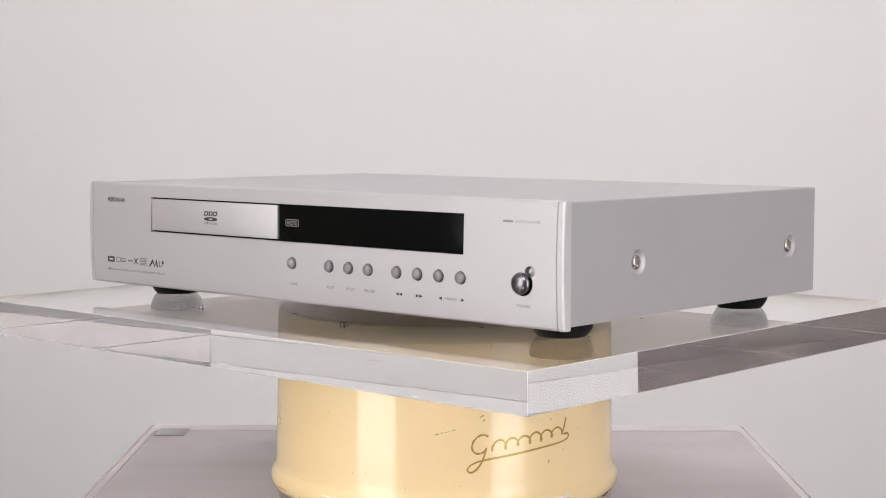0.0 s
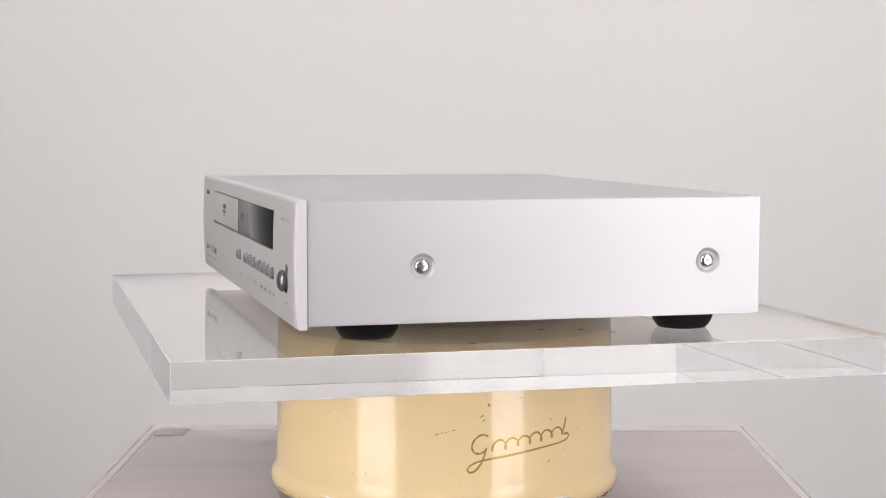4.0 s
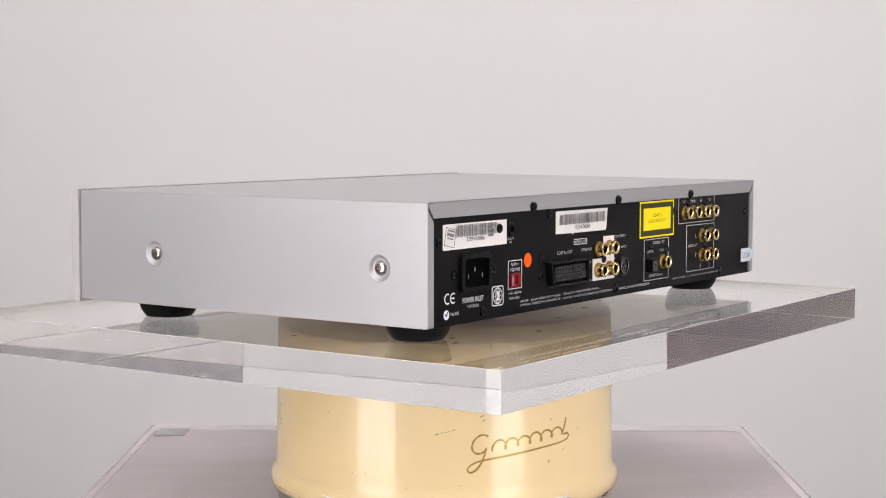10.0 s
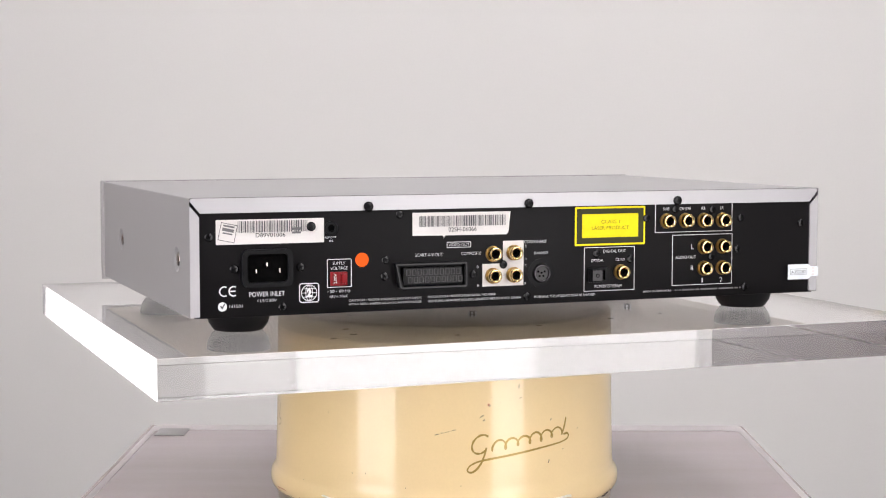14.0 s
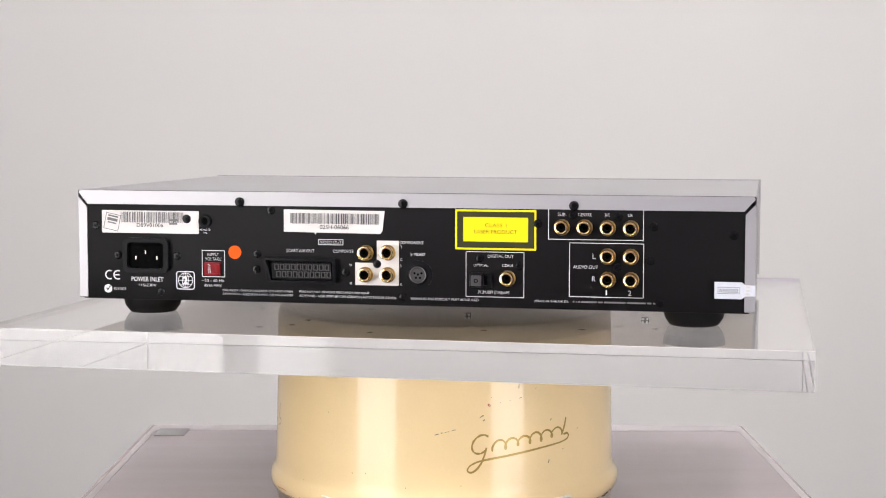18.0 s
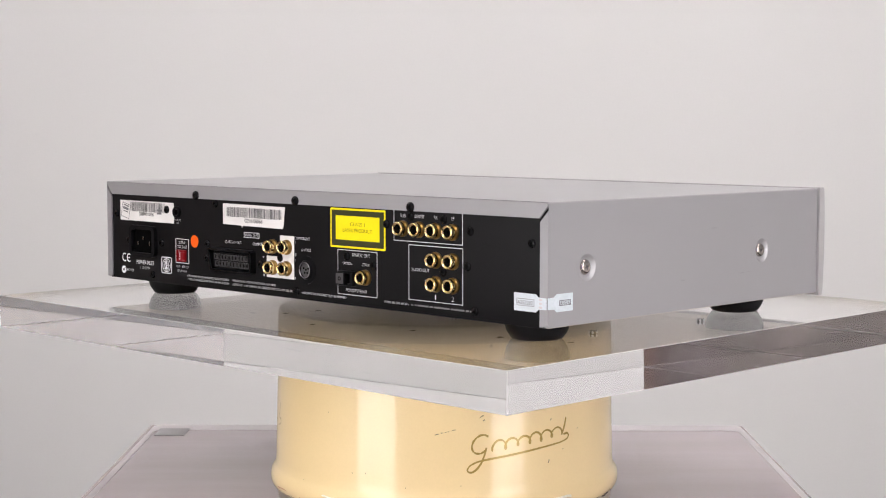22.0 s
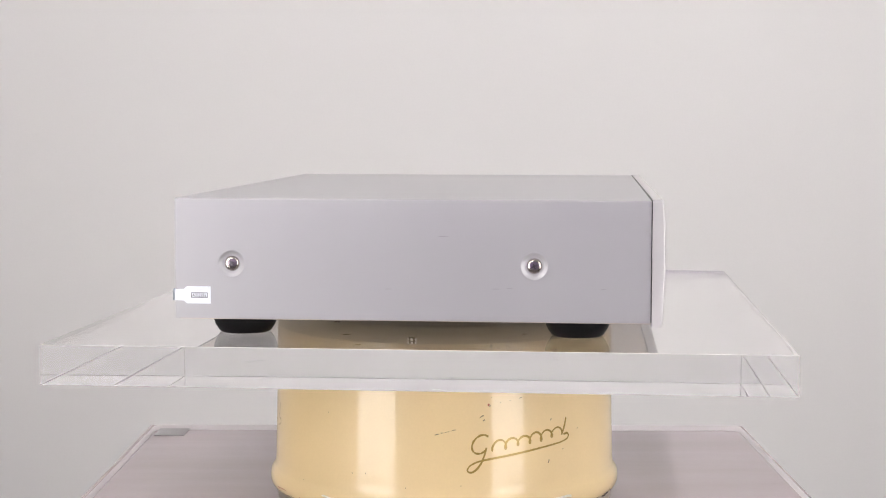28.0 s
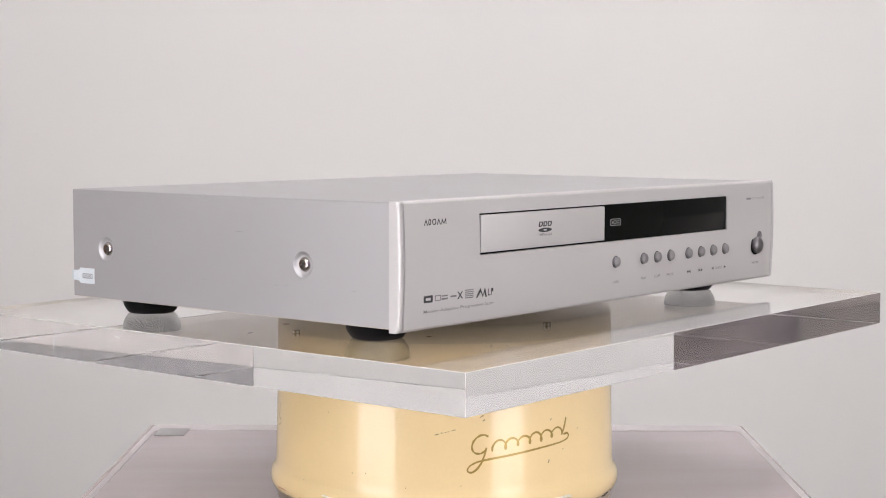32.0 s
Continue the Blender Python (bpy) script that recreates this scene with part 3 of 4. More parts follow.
def front_panel():
    p = PLAYER
    zs = [-3.0, -2.6, -1.6, 4, 12, 22, 30, 35.6, 41, 47, 53, 59.5, 63, 67.4, 68.4, 68.8]
    xs = [-216.2, -215.9, -215.0, -212.7, -212.3, -211.7, -211.3, -145.0, -60, 40, 142.3, 209.3, 209.7, 210.3, 210.7, 213.0, 213.9, 214.2]

    def depth(x, z):
        y = -142.0 - 1.45 * (1 - ((z - 34) / 37.0) ** 2)
        e = min(z + 3.0, 68.8 - z)
        if e < 1.4:
            y += (1.4 - e) ** 2 * 0.55
        if x in (-212.3, -211.7, 209.7, 210.3):
            y += 0.9
        if x in (-216.2, 214.2):
            y += 1.1
        if x in (-215.9, 213.9):
            y += 0.45
        return y

    bm = bmesh.new()
    g = [[bm.verts.new(mm(x, depth(x, z), z)) for z in zs] for x in xs]
    back = [[bm.verts.new(mm(x, -135.95, z)) for z in zs] for x in xs]
    wx, wz = (xs.index(-145.0), xs.index(142.3)), (zs.index(35.6), zs.index(59.5))
    inside = lambda i, j: wx[0] <= i < wx[1] and wz[0] <= j < wz[1]
    for i in range(len(xs) - 1):
        for j in range(len(zs) - 1):
            if not inside(i, j):
                bm.faces.new([g[i][j], g[i + 1][j], g[i + 1][j + 1], g[i][j + 1]])
                bm.faces.new([back[i][j], back[i][j + 1], back[i + 1][j + 1], back[i + 1][j]])
    for i in range(len(xs) - 1):
        for j in (0, len(zs) - 1):
            bm.faces.new([g[i][j], g[i + 1][j], back[i + 1][j], back[i][j]])
    for j in range(len(zs) - 1):
        for i in (0, len(xs) - 1):
            bm.faces.new([g[i][j], g[i][j + 1], back[i][j + 1], back[i][j]])
    for i in range(wx[0], wx[1]):
        for j in wz:
            bm.faces.new([g[i][j], g[i + 1][j], back[i + 1][j], back[i][j]])
    for j in range(wz[0], wz[1]):
        for i in wx:
            bm.faces.new([g[i][j], g[i][j + 1], back[i][j + 1], back[i][j]])
    panel = part("front_panel", bm, PANEL, p, "bowed satin silver aluminium front panel", 20)

    f = face_matrix("front", 143.3)
    part("window_recess", box(-144.8, 142.1, -141.2, -135, 35.7, 59.4), PIT, panel)
    part("display_window", box(-14.4, 141.9, -142.9, -140.8, 35.8, 59.3, 0.3), GLASS_BLACK, p, "glossy black display window")
    tray = part("disc_tray", box(-144.2, -15.6, -143.6, -138, 36.8, 58.5, 0.4), PANEL, p, "closed silver disc tray front")
    ft = face_matrix("front", 143.6)
    # tray emblem: dark shapes and a disc
    for x in (-87.8, -83.2, -78.6):
        part("emblem", plate([(x, 49.0), (x + 3.2, 49.0), (x + 4.5, 50.3), (x + 4.3, 52.1), (x + 0.8, 52.1)], 0, -0.12, ft, [[(x + 1.3, 49.7), (x + 2.8, 49.7), (x + 3.4, 50.4), (x + 3.3, 51.4), (x + 1.6, 51.4)]]), PRINT_DARK, tray)
    part("emblem", plate([(-81 + 6.9 * math.cos(a), 46.9 + 1.35 * math.sin(a)) for a in (2 * math.pi * i / 28 for i in range(28))], 0, -0.12, ft, [[(-81 + 2.0 * math.cos(a), 46.9 + 0.45 * math.sin(a)) for a in (2 * math.pi * i / 16 for i in range(16))]]), PRINT_DARK, tray)
    lettering("VIDEO/AUDIO", -87.8, -74.2, 43.4, 44.9, ft, PRINT_DARK, tray)
    fd = face_matrix("front", 142.95)
    outline_box(-8.2, 3.8, 45.6, 50.0, 0.35, 0.9, fd, PRINT_DIM, p, "emblem_frame")
    bars([(-6.6, -5.8, 46.8, 48.8), (-5.8, -4.6, 47.5, 48.1), (-0.1, 2.2, 46.9, 47.4), (-0.1, 2.2, 48.3, 48.8)], fd, PRINT_DIM, p, name="emblem")
    outline_box(-4.4, -1.0, 46.6, 49.0, 0.4, 0.9, fd, PRINT_DIM, p, "emblem")

    # printed marks on the panel
    def bow(z):
        return face_matrix("front", 142.02 + 1.45 * (1 - ((z - 34) / 37.0) ** 2))

    m = bow(56.6)
    for x in (-195.0, -183.8):
        part("maker_mark", plate([(x, 54.9), (x + 1.8, 58.4), (x + 3.6, 54.9), (x + 2.9, 54.9), (x + 1.8, 57.2), (x + 0.7, 54.9)], 0, -0.12, m), PRINT_DARK, panel)
    part("maker_mark", plate(rounded(-191.0, -188.8, 54.9, 58.4, 1.0), 0, -0.12, m, [rounded(-190.4, -189.4, 55.6, 57.7, 0.4)]), PRINT_DARK, panel)
    part("maker_mark", plate(circle(-186.0, 56.65, 1.75), 0, -0.12, m, [circle(-186.0, 56.65, 1.15)]), PRINT_DARK, panel)
    part("maker_mark", plate([(-179.8, 54.9), (-179.2, 58.4), (-177.5, 55.8), (-175.8, 58.4), (-175.2, 54.9), (-175.8, 54.9), (-176.1, 57.0), (-177.5, 54.9), (-178.9, 57.0), (-179.2, 54.9)], 0, -0.12, m), PRINT_DARK, panel)
    m = bow(56.4)
    bars([(171.4, 178.6, 55.8, 57.2)], m, PRINT_PALE, panel, name="model_mark")
    lettering("DVD PLAYER", 180.0, 198.4, 55.7, 57.3, m, PRINT_PALE, panel)
    m = bow(13.8)
    part("format_mark", plate(rounded(-195.2, -187.4, 12.0, 16.0, 0.6), 0, -0.12, m, [rounded(-193.5, -189, 13.2, 14.7, 0.5)]), PRINT_DARK, panel)
    outline_box(-185.4, -180.2, 12.4, 15.6, 0.5, 0.3, m, PRINT_GREY, panel, "format_mark")
    bars([(-179.6, -174.2, 12.6, 13.6), (-179.6, -174.2, 14.4, 15.2)], m, PRINT_GREY, panel, name="format_mark")
    bars([(-171.8, -166.2, 13.4, 14.4)], m, PRINT_GREY, panel, name="format_mark")
    for a in (1, -1):
        part("format_mark", plate([(-165.4, 14 - 2.1 * a), (-164.4, 14 - 2.1 * a), (-160.4, 14 + 2.1 * a), (-161.4, 14 + 2.1 * a)], 0, -0.12, m), PRINT_DARK, panel)
    bars([(-158.6, -150.6, 11.6 + i * 1.1, 12.2 + i * 1.1) for i in range(5)], m, PRINT_GREY, panel, name="format_mark")
    part("format_mark", plate([(-148.4, 11.0), (-144.0, 16.6), (-141.8, 12.2), (-139.8, 16.6), (-138.0, 11.0), (-139.2, 11.0), (-140.3, 14.0), (-141.8, 11.0), (-143.8, 14.4), (-147.2, 11.0)], 0, -0.12, m), PRINT_DARK, panel)
    bars([(-137.0, -136.4, 11.6, 15.8), (-136.4, -134.6, 11.6, 12.1), (-134.0, -133.4, 11.6, 15.8), (-133.4, -132.0, 13.6, 15.8)], m, PRINT_DARK, panel, name="format_mark")
    lettering("Motion Adaptive Progressive Scan", -195.0, -131.4, 5.6, 8.0, bow(7), PRINT_GREY, panel, 0.003)
    for text, x0, x1 in (("LOAD", -4.6, 2.9), ("PLAY", 29.4, 36.0), ("STOP", 46.0, 53.0), ("PAUSE", 61.9, 70.7), ("TRACK", 127.4, 137.1), ("POWER", 181.6, 191.6)):
        lettering(text, x0, x1, 8.3, 10.1, bow(9.3), PRINT_GREY, panel, 0.004)
    m = bow(9.0)
    for x, s in ((88.0, -1), (90.8, -1), (107.2, 1), (110.0, 1), (122.6, -1), (142.6, 1)):
        e = x + 2.6 if s < 0 else x - 2.6
        part("arrow_mark", plate([(x, 9.2), (e, 8.2), (e, 10.2)], 0, -0.12, m), PRINT_DARK, panel)

    # push buttons
    for x in (-2.0, 31.7, 48.7, 65.5, 89.4, 106.3, 123.2, 140.1):
        m = bow(22.2) @ Matrix.Translation(mm(x, 0, 22.2)) @ pose(0, 0, 0, 90)
        b = part("push_button", lathe([(3.35, -1.0), (3.35, 1.2), (3.15, 1.8), (2.4, 2.4), (1.3, 2.75), (0, 2.85)], m, 28), BUTTON, p, "domed grey push button")
        part("gap_ring", lathe([(3.4, 0.05), (3.85, 0.06), (3.85, -0.2)], m, 28), PIT, b)
    m = bow(22.2) @ Matrix.Translation(mm(185.9, 0, 22.1)) @ pose(0, 0, 0, 90)
    k = part("power_knob", lathe([(5.6, -1.0), (5.7, 1.5), (6.3, 1.8), (6.3, 2.2), (5.6, 3.4), (4.0, 4.5), (2.0, 5.1), (0, 5.3)], m, 36), DARK_CHROME, p, "polished chrome dome power button")
    part("gap_ring", lathe([(5.6, 0.05), (7.1, 0.06), (7.1, -0.2)], m, 32), PIT, k)
    m = bow(28.6) @ Matrix.Translation(mm(191.2, 0, 28.8)) @ pose(0, 0, 0, 90)
    part("status_lamp", lathe([(3.3, -0.5), (3.3, 0.35), (2.7, 0.45), (2.4, 0.2), (1.6, 0.7), (0, 0.9)], m, 24), DARK_CHROME, p, "unlit smoked status lamp")


def screw_at(x, z, m, parent, r=2.6, rise=1.3, mat=None):
    mm_ = m @ Matrix.Translation(mm(x, 0, z)) @ pose(0, 0, 0, 90)
    s = part("screw", lathe([(r, 0), (r, rise * 0.45), (r * 0.8, rise * 0.85), (r * 0.45, rise), (0, rise)], mm_, 18), mat or BLACK_SCREW, parent)
    for a in (25, 115):
        part("slot", plate(rounded(-r * 0.5, r * 0.5, -r * 0.13, r * 0.13, 0.1, 2), 0, 0.06, mm_ @ pose(0, 0, rise * 0.001, 90) @ pose(0, 0, 0, 0, a, 0)), PIT, s)
    return s


def socket_at(x, z, m, parent):
    """A gold-plated phono socket: hex nut, barrel, dark bore."""
    k = m @ Matrix.Translation(mm(x, 0, z)) @ pose(0, 0, 0, 90)
    s = part("phono_socket", lathe([(3.8, 0.4), (3.8, 2.4), (4.25, 2.8), (4.35, 4.9), (4.25, 5.5), (4.0, 5.9), (3.55, 6.0), (3.1, 5.8), (2.75, 5.3), (2.65, 1.0)], k, 28), GOLD, parent, "gold-plated phono socket")
    part("bore", lathe([(2.7, 3.8), (1.5, 3.5), (1.3, 1.6), (0, 1.6)], k, 18), PIT, s)
    part("nut", lathe([(4.9, 0), (4.9, 1.3), (4.4, 1.7), (3.7, 1.7)], k, 24), NUT, s)
    return s


def rear_panel():
    p = PLAYER
    # seen from behind, the right-hand coordinate is minus the player's x
    y = 135.4
    panel = part("rear_panel", box(-211.5, 209.8, 134.2, y, -1.7, 66.2, 0.3), BLACK_STEEL, p, "matt black steel rear panel with white print")
    m = face_matrix("rear", y)

    def text(s, x0, x1, z0, z1, mat=PRINT_WHITE, bold=0.0, where=m, to=panel):
        lettering(s, -x0, -x1, z0, z1, where, mat, to, bold or -0.012)

    # screws
    for x, z in ((201.2, 45.4), (186.4, 26.6), (146.3, 26.5), (157.4, 3.4), (84.1, 56.4), (93.2, 29.0), (93.8, 19.1), (35.7, 18.4), (-0.7, 3.5), (-49.1, 28.8),
                 (-155.0, 49.4), (-152.7, 28.9), (-133.0, 24.5), (-158.7, 3.5), (-202.0, 44.9), (-84.8, 50.4), (-105.8, 55.7), (-133.4, 55.2), (-73.4, 24.5)):
        screw_at(-x, z, m, panel)
    mf = face_matrix("rear", 136.4)
    for x in (104.2, -1.1, -106.8):
        screw_at(-x, 61.5, mf, p, 3.0, 2.0)

    # first bar-code label with a tamper sticker and a screw through it
    lab = part("barcode_label", plate(rounded(-197.0, -131.7, 40.8, 55.2, 0.5, 3), 0, -0.15, m), PAPER, p, "white bar-code label with rubber-stamped corner")
    ml = m @ Matrix.Translation((0, -0.0002, 0))
    rnd = random.Random(4)
    x, rects = -184.0, []
    while x < -142:
        w = rnd.choice((0.3, 0.3, 0.55, 0.8))
        rects.append((x, x + w, 47.6, 54.3))
        x += w + rnd.choice((0.3, 0.45, 0.7))
    bars(rects, ml, BAR_INK, lab, name="bar_code")
    text("D89V01006", 173.3, 155.5, 44.7, 47.2, PRINT_DARK, 0.005, ml, lab)
    st = ml @ pose(-0.190, 0, 0.0478, 0, 12, 0)
    part("stamp_mark", plate([(-5, -5.2), (5, -5.2), (5, 5.2), (-5, 5.2)], 0, -0.1, st, [[(-4.7, -4.9), (4.7, -4.9), (4.7, 4.9), (-4.7, 4.9)]]), PRINT_DARK, lab)
    bars([(-3.6, 3.4, 0.6, 2.4), (-3.0, 3.0, -1.0, -0.2), (-3.4, 3.4, 3.2, 4.2)], st, PRINT_GREY, lab, name="stamp_mark")
    bars([(-152.0, -145.6, 48.6, 50.0), (-151.5, -146.0, 46.4, 47.6)], ml, PRINT_GREY, lab, 0.16, name="stamp_mark")
    screw_at(-139.7, 50.3, m, panel, 2.8, 1.5)
    # remote jack
    j = part("remote_jack", lathe([(4.2, 0), (4.2, 1.2), (3.7, 1.8), (2.6, 1.8), (2.0, 1.2), (2.0, -2), (0, -2)], m @ Matrix.Translation(mm(-127.5, 0, 49)) @ pose(0, 0, 0, 90), 24), BLACK_PLASTIC, p)
    part("bore", lathe([(2.0, 1.0), (0, 1.0)], m @ Matrix.Translation(mm(-127.5, 0, 49)) @ pose(0, 0, 0, 90), 16), PIT, j)
    text("REMOTE", 131.2, 124.0, 42.9, 44.1)
    text("IN", 128.4, 126.4, 40.9, 42.1)
    # mains inlet
    inlet = part("mains_inlet", plate(rounded(-182.2, -151.5, 15.6, 37.8, 4), 0, -3.2, m, [rounded(-179.2, -154.6, 18.4, 35.0, 2.6)]), BLACK_PLASTIC, p, "black moulded mains inlet")
    # flat black plate in place of the shaded depth of the inlet
    part("well", plate(rounded(-180, -154.5, 18, 35.4, 1), -0.1, -0.3, m), PIT, inlet)
    for x, z in ((173.6, 25.0), (167.1, 28.6), (159.4, 25.0)):
        part("pin", box(x - 0.55, x + 0.55, y, y + 1.6, z - 1.3, z + 1.3, 0.2), STEEL, inlet, "steel contact pin")
    text("POWER INLET", 177.4, 155.9, 9.9, 12.8, bold=0.004)
    text("115/230V", 172.4, 160.7, 6.7, 8.4)
    # conformity marks
    for cx in (192.3, 187.0 - 0.3):
        arc = [(-cx + 3.1 * math.cos(radians(a)), 13.7 + 3.1 * math.sin(radians(a))) for a in range(60, 301, 12)]
        inner = [(-cx + 2.3 * math.cos(radians(a)), 13.7 + 2.3 * math.sin(radians(a))) for a in range(300, 59, -12)]
        part("conformity_mark", plate(arc + inner, 0, -0.12, m), PRINT_WHITE, panel)
    bars([(-188.8, -185.6, 13.3, 14.1)], m, PRINT_WHITE, panel, name="conformity_mark")
    part("approval_mark", plate(circle(-193.4, 4.8, 2.7), 0, -0.12, m), PRINT_WHITE, panel)
    part("approval_tick", plate([(-194.8, 5.2), (-193.6, 3.4), (-191.6, 6.6), (-192.2, 6.8), (-193.6, 4.6), (-194.2, 5.6)], 0, -0.18, m), BLACK_STEEL, panel)
    text("N1501", 189.3, 181.5, 3.9, 5.8)
    # region globe
    outline_box(-147.2, -134.8, 5.2, 16.9, 0.6, 1.8, m, PRINT_WHITE, panel)
    part("region_globe", plate(circle(-141, 11.05, 4.9, 32), 0, -0.12, m, [circle(-141, 11.05, 4.5, 32)]), PRINT_WHITE, panel)
    part("region_globe", plate([(-141 + 2.3 * math.cos(radians(a)), 11.05 + 4.6 * math.sin(radians(a))) for a in range(0, 360, 12)], 0, -0.12, m, [[(-141 + 1.95 * math.cos(radians(a)), 11.05 + 4.4 * math.sin(radians(a))) for a in range(0, 360, 12)]]), PRINT_WHITE, panel)
    bars([(-145.7, -136.3, 10.9, 11.2), (-145.0, -137.0, 13.4, 13.7), (-145.0, -137.0, 8.4, 8.7), (-141.15, -140.85, 6.5, 15.6)], m, PRINT_WHITE, panel, name="region_globe")
    text("2", 142.6, 139.4, 8.6, 13.5, PRINT_WHITE, 0.05, m @ Matrix.Translation((0, -0.0001, 0)))
    # voltage selector
    outline_box(-129.9, -114.6, 13.6, 30.6, 0.4, 0.6, m, PRINT_WHITE, panel)
    text("SUPPLY", 126.4, 118.6, 27.2, 29.0)
    text("VOLTAGE", 127.8, 117.0, 24.1, 26.0)
    sw = part("voltage_selector", plate(rounded(-128.0, -117.6, 14.8, 22.9, 0.4, 3), 0, -1.2, m, [rounded(-127.0, -118.4, 15.8, 22.0, 0.3, 3)]), RED, p, "red sliding voltage selector")
    part("slider", box(117.9, 121.2, y, y + 1.6, 16.2, 21.6, 0.3), RED, sw)
    part("well", plate([(-127.2, 15.6), (-118.2, 15.6), (-118.2, 22.2), (-127.2, 22.2)], 0, -0.25, m), RED, sw)
    lettering("230V", -2.9, 2.9, -0.9, 0.9, m @ Matrix.Translation((-0.1249, -0.0004, 0.0189)) @ pose(0, 0, 0, 0, -90, 0), PRINT_WHITE, sw)
    text("~50 - 60 Hz", 130.0, 115.3, 10.5, 12.2)
    text("45VA MAX", 128.4, 116.9, 7.4, 9.0)
    part("orange_dot", plate(circle(-108.0, 29.6, 4.25, 32), 0, -0.12, m), ORANGE, p, "round orange sticker")
    # scart
    sc = part("scart_socket", plate([(-88.4, 26.9), (-42.6, 26.9), (-41.2, 25.6), (-41.2, 12.4), (-42.6, 11.2), (-83.5, 11.2), (-85.6, 12.4)], 0, -4.2, m, [[(-86.4, 25.2), (-43.2, 25.2), (-43.2, 12.8), (-82.9, 12.8)]]), BLACK_PLASTIC, p, "black twenty-one way video socket")
    part("core", plate(rounded(-82.6, -44.6, 14.0, 23.8, 0.6, 3), 0, -3.2, m), SOCKET_DARK, sc)
    part("lip", plate([(-88.0, 26.5), (-42.8, 26.5), (-41.7, 25.4), (-41.7, 12.6), (-42.8, 11.6), (-83.3, 11.6), (-85.2, 12.6)], -4.2, -4.7, m, [[(-87.1, 25.8), (-43.2, 25.8), (-42.5, 25.0), (-42.5, 13.0), (-43.2, 12.4), (-83.0, 12.4), (-84.5, 13.2)]]), BLACK_SCREW, sc, "glossy raised lip")
    for row in (0, 1):
        for i in range(10):
            cx = 79.6 - i * 3.62 - row * 1.2
            cz = 21.2 - row * 4.6
            cell = part("contact", plate([(-cx - 1.45, cz - 1.9), (-cx + 1.45, cz - 1.9), (-cx + 1.45, cz + 1.9), (-cx - 1.45, cz + 1.9)], -3.2, -3.7, m, [[(-cx - 0.85, cz - 1.5), (-cx + 0.85, cz - 1.5), (-cx + 0.85, cz + 1.5), (-cx - 0.85, cz + 1.5)]]), SOCKET_GREY, sc, "grey moulded contact cell")
            part("blade", box(cx - 0.8, cx + 0.8, y + 3.2, y + 3.45, cz - 0.4, cz + 0.4), BLACK_SCREW, cell)
    text("SCART A/V OUT", 74.0, 55.9, 30.4, 32.3)
    outline_box(-53.3, -37.3, 35.2, 38.8, 0.35, 0.4, m, PRINT_WHITE, panel)
    text("VIDEO OUT", 52.2, 38.4, 36.1, 37.9)
    text("COMPOSITE", 43.9, 30.7, 30.5, 32.4)
    # second bar-code label
    lab = part("barcode_label", plate([(-75.7, 43.2), (-56, 42.9), (-55.2, 41.6), (-54.4, 42.9), (-13.5, 42.6), (-12.2, 44.5), (-10.8, 56.8), (-75.7, 57.1)], 0, -0.15, m), PAPER, p, "white bar-code label with torn lower edge")
    x, rects = -71.5, []
    while x < -14.2:
        w = rnd.choice((0.3, 0.3, 0.55, 0.9))
        rects.append((x, x + w, 48.4, 54.9))
        x += w + rnd.choice((0.3, 0.45, 0.7))
    bars(rects, ml, BAR_INK, lab, name="bar_code")
    text("02SH-06066", 52.3, 33.7, 45.1, 47.8, PRINT_DARK, 0.005, ml, lab)
    # component video block
    part("white_print_field", plate([(-29.6, 10.6), (-1.8, 10.6), (-1.8, 38.5), (-15.8, 38.5), (-15.8, 24.6), (-29.6, 24.6)], 0, -0.12, m), PAPER, panel, "white printed field")
    for x, z in ((22.8, 30.8), (8.7, 31.1), (22.9, 17.2), (8.7, 17.3)):
        socket_at(-x, z, m, p)
    screw_at(-15.6, 23.9, m, panel)
    text("COMPONENT", 1.3, -13.8, 36.6, 38.4)
    for s, x, z in (("Y", 0.9, 34.2), ("Pb", 33.2, 22.4), ("Pr", 1.0, 22.4), ("G", 1.0, 26.2), ("B", 33.0, 10.8), ("R", 1.0, 10.8)):
        text(s, x, x - 1.3, z, z + 1.5)
    text("S-VIDEO", -5.6, -14.8, 29.5, 31.2)
    sv = part("s_video_socket", lathe([(9.1, 0), (9.1, 0.3), (6.4, 0.5), (5.6, 1.8), (5.3, 1.8), (4.9, 1.2), (4.9, 0.5)], m @ Matrix.Translation(mm(10.4, 0, 17.7)) @ pose(0, 0, 0, 90), 32), BLACK_PLASTIC, p, "black four-pin video socket")
    part("insert", lathe([(4.9, 0.5), (0, 0.5)], m @ Matrix.Translation(mm(10.4, 0, 17.7)) @ pose(0, 0, 0, 90), 28), SOCKET_GREY, sv)
    part("ring", lathe([(5.3, 1.85), (5.0, 2.05), (4.7, 1.85)], m @ Matrix.Translation(mm(10.4, 0, 17.7)) @ pose(0, 0, 0, 90), 32), DARK_CHROME, sv)
    for dx, dz in ((-2.2, 1.0), (2.2, 1.0), (-1.3, -1.8), (1.3, -1.8), (0, 0.2)):
        part("contact", lathe([(0.75, 0.5), (0.75, 0.7), (0, 0.7)], m @ Matrix.Translation(mm(10.4 + dx, 0, 17.7 + dz)) @ pose(0, 0, 0, 90), 10), PIT, sv)
    # laser warning label
    lz = part("laser_label", plate(rounded(33.7, 83.8, 33.9, 58.5, 0.5, 3), 0, -0.15, m), YELLOW, p, "yellow and black laser warning label")
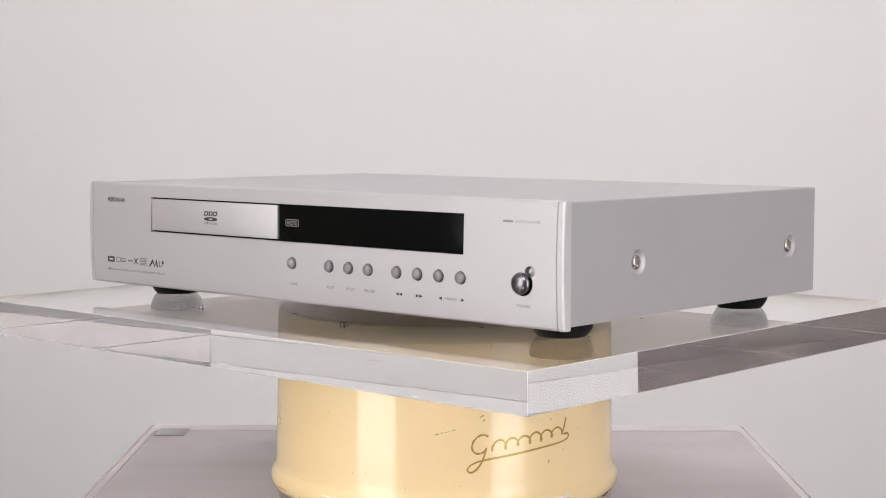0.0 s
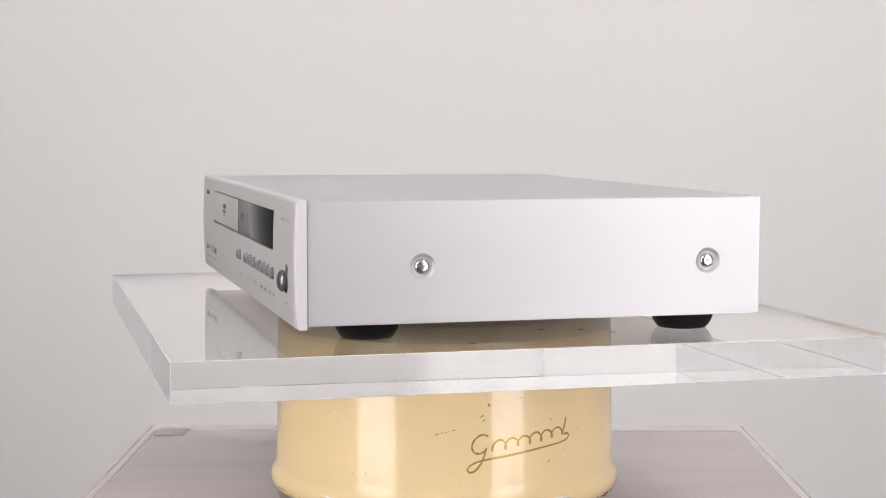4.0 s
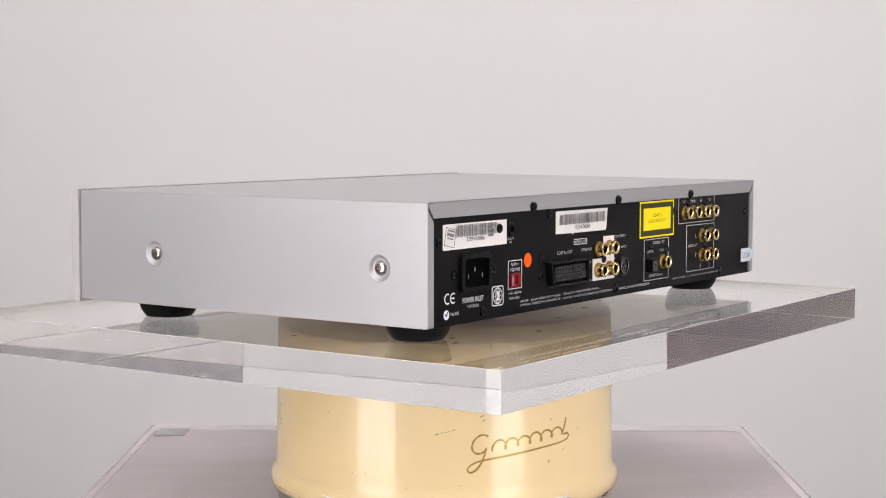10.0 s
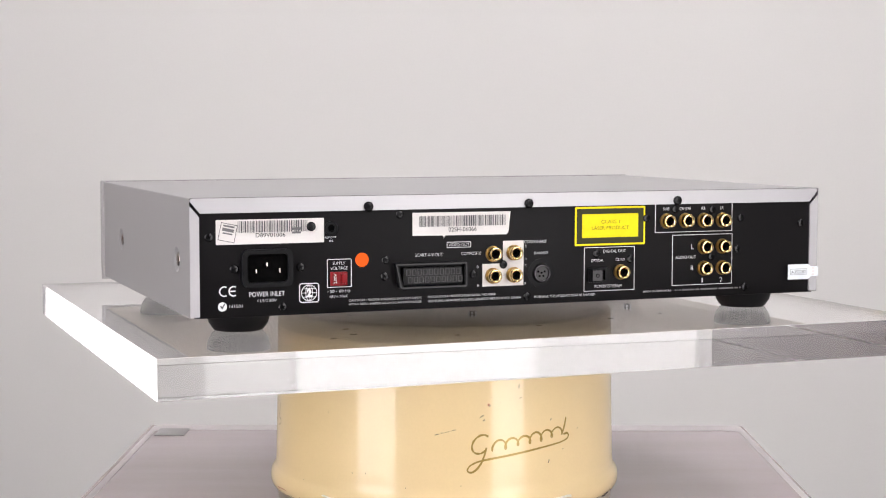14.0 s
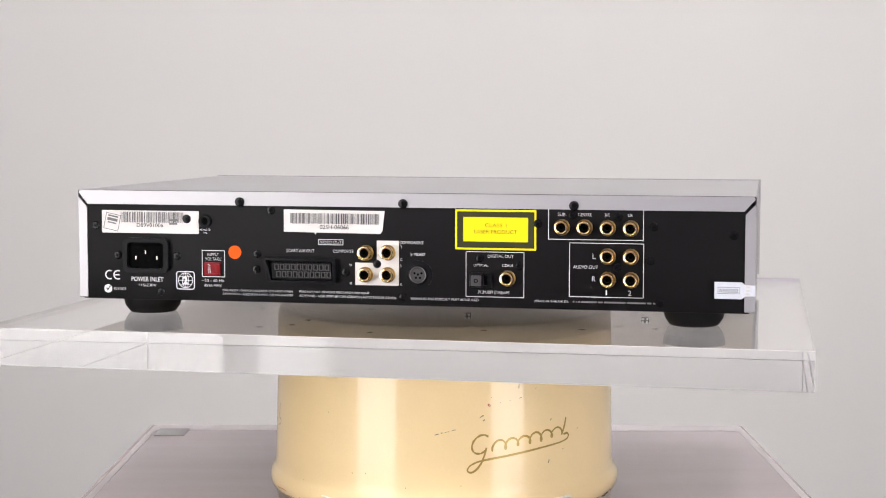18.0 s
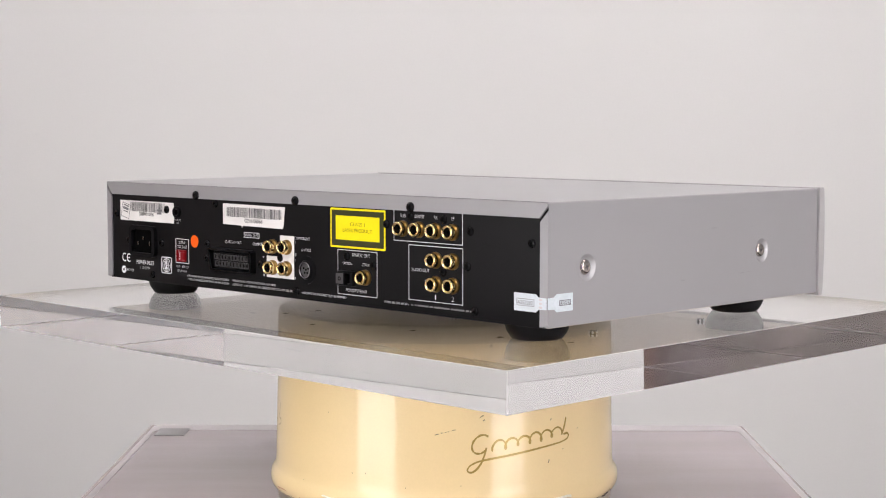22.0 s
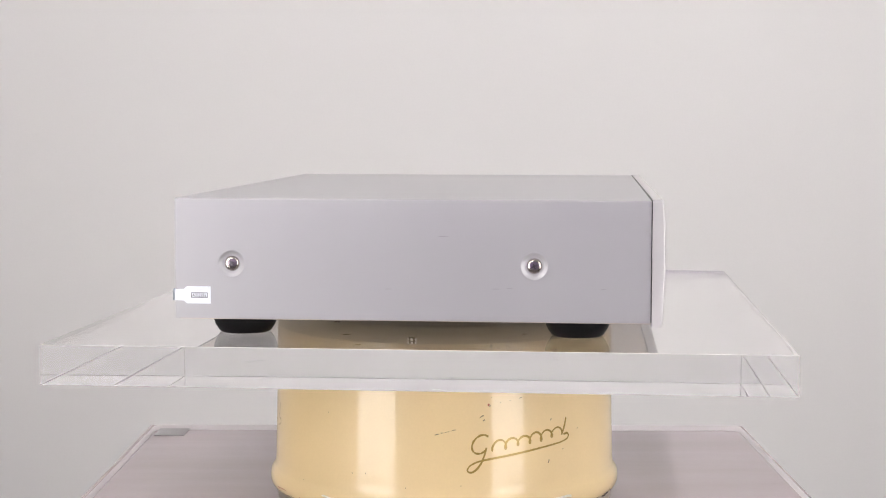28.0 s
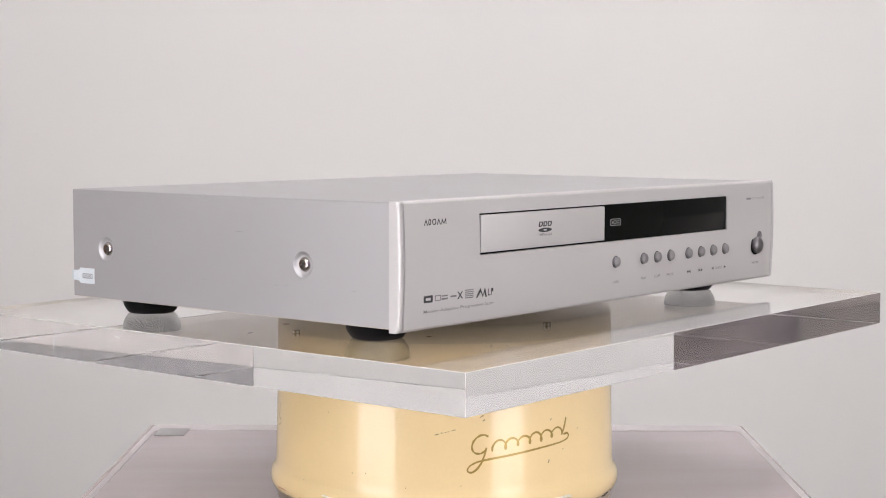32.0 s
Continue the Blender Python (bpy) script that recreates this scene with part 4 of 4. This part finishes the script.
    part("dark_border", plate([(34.9, 35.1), (82.6, 35.1), (82.6, 57.3), (34.9, 57.3)], 0, -0.1, ml, [[(38.7, 38.9), (78.8, 38.9), (78.8, 53.9), (38.7, 53.9)]]), LABEL_DARK, lz)
    text("CLASS 1", -52.2, -65.4, 47.8, 50.0, LABEL_DARK, 0.0, ml, lz)
    text("LASER PRODUCT", -45.6, -72.0, 43.9, 46.1, LABEL_DARK, 0.0, ml, lz)
    # digital outputs
    outline_box(40.3, 76.5, 4.8, 32.8, 0.35, 0.5, m, PRINT_WHITE, panel)
    text("DIGITAL OUT", -54.0, -70.0, 29.1, 31.0)
    text("OPTICAL", -45.2, -54.2, 23.6, 25.2)
    text("COAX", -62.9, -69.6, 23.6, 25.4)
    text("PCM/BITSTREAM", -48.0, -67.2, 6.9, 8.8)
    o = part("optical_socket", plate(rounded(43.0, 56.8, 10.6, 19.8, 0.8, 3), 0, -2.6, m, [rounded(46.6, 54.2, 12.0, 18.4, 0.5, 3)]), BLACK_PLASTIC, p, "black optical socket with shutter")
    part("housing", box(-51.6, -43.4, y, y + 5.0, 11.0, 19.4, 0.6), BLACK_PLASTIC, o)
    sh = part("shutter", plate(rounded(44.3, 50.8, 11.9, 18.5, 0.5, 3), 0, -5.15, m), SOCKET_GREY, o, "grey spring shutter")
    part("shutter_ring", plate(circle(47.5, 15.2, 1.3, 16), 0, -5.25, m, [circle(47.5, 15.2, 0.8, 16)]), PIT, sh)
    socket_at(66.3, 16.6, m, p)
    # audio outputs
    outline_box(91.1, 148.7, 40.9, 61.4, 0.35, 0.5, m, PRINT_WHITE, panel)
    outline_box(104.0, 149.0, 6.2, 39.2, 0.35, 0.5, m, PRINT_WHITE, panel)
    for x, z in ((99.4, 48.4), (113.2, 48.4), (127.1, 48.3), (141.0, 48.2), (127.3, 31.1), (141.2, 31.1), (127.4, 17.0), (141.4, 17.0)):
        socket_at(x, z, m, p)
    for s, x0, x1 in (("SUB", -96.9, -101.4), ("CENTRE", -109.2, -117.3), ("RR", -125.4, -128.4), ("LR", -139.4, -142.1)):
        text(s, x0, x1, 55.2, 57.1)
    text("AUDIO OUT", -106.5, -121.5, 23.6, 25.5)
    for s, x, z in (("L", -118.2, 29.7), ("R", -118.0, 15.9), ("1", -126.2, 7.7), ("2", -139.8, 7.7)):
        text(s, x, x - (0.8 if s == "1" else 1.9), z, z + 3.0)
    # warnings and maker's line
    text("CAUTION - SHOCK HAZARD, DO NOT OPEN.", 116.3, 69.7, 4.6, 6.1)
    text("ATTENTION - RISQUE DE CHOC, NE PAS ENLEVER", 116.3, 69.7, 2.2, 3.7)
    text("PRECAUCION - PELIGRO DESCARGA, NO ABRIR", 65.7, 20.5, 4.8, 6.3)
    text("ACHTUNG - VOR OEFFNEN DES GERAETES NETZSTECKER ZIEHEN", 65.7, 3.6, 2.3, 3.7)
    text("WARNING: THIS PRODUCT MUST BE EARTHED", -5.6, -48.3, 2.1, 3.6)
    text("MADE IN THE UK BY:", -83.2, -104.0, 2.6, 3.9)
    words, x = [], 106.4
    for w in (1.0, 0.5, 1.0, 9.2, 2.8, 12.8, 11.2, 2.6, 2.6):
        words.append((x, x + w, 2.75, 3.75))
        x += w + 0.9
    bars(words, m, PRINT_GREY, panel, name="makers_line")
    # security sticker folded over the corner
    s1 = part("security_sticker", plate([(191.0, 7.4), (207.0, 7.3), (209.0, 9.0), (214.9, 9.2), (214.9, 15.6), (209.0, 15.8), (207.0, 17.4), (191.0, 17.4)], 0, -0.2, face_matrix("rear", 137.75)), FOIL, p, "silver security sticker folded round the corner")
    mS = face_matrix("rear", 137.95)
    outline_box(193.0, 206.0, 10.4, 14.4, 0.25, 0.2, mS, PRINT_GREY, s1)
    lettering("A352282", 193.6, 205.0, 11.2, 13.4, mS, PRINT_DARK, s1, thick=0.15)
    bars([(209.6, 211.8, 9.8 + i * 2.1, 10.9 + i * 2.1) for i in range(3)], mS, PAPER, s1, 0.1)
    mL = face_matrix("left", 214.85)
    s2 = part("security_sticker", plate([(-136.9, 9.2), (-131.5, 9.0), (-129.6, 7.4), (-115.8, 7.4), (-115.8, 17.4), (-129.6, 17.4), (-131.5, 15.8), (-136.9, 15.6)], 0, -0.2, mL), FOIL, p, "silver security sticker folded round the corner")
    mL = face_matrix("left", 215.05)
    outline_box(-127.2, -117.6, 10.8, 13.8, 0.3, 0.2, mL, PRINT_DARK, s2)
    lettering("A352282", -126.5, -118.4, 11.4, 13.2, mL, PRINT_DARK, s2, thick=0.15)


player_body()
front_panel()
rear_panel()


def motions():
    rows = [(t * 1.0, turn(t)) for t in range(33)]
    walk(TURNTABLE, [(t, pose(0, 0, BASE - 0.0363, 0, 0, a)) for t, a in rows])
    walk(PLAYER, [(t, pose(0, 0, BASE, 0, 0, a)) for t, a in rows])


motions()
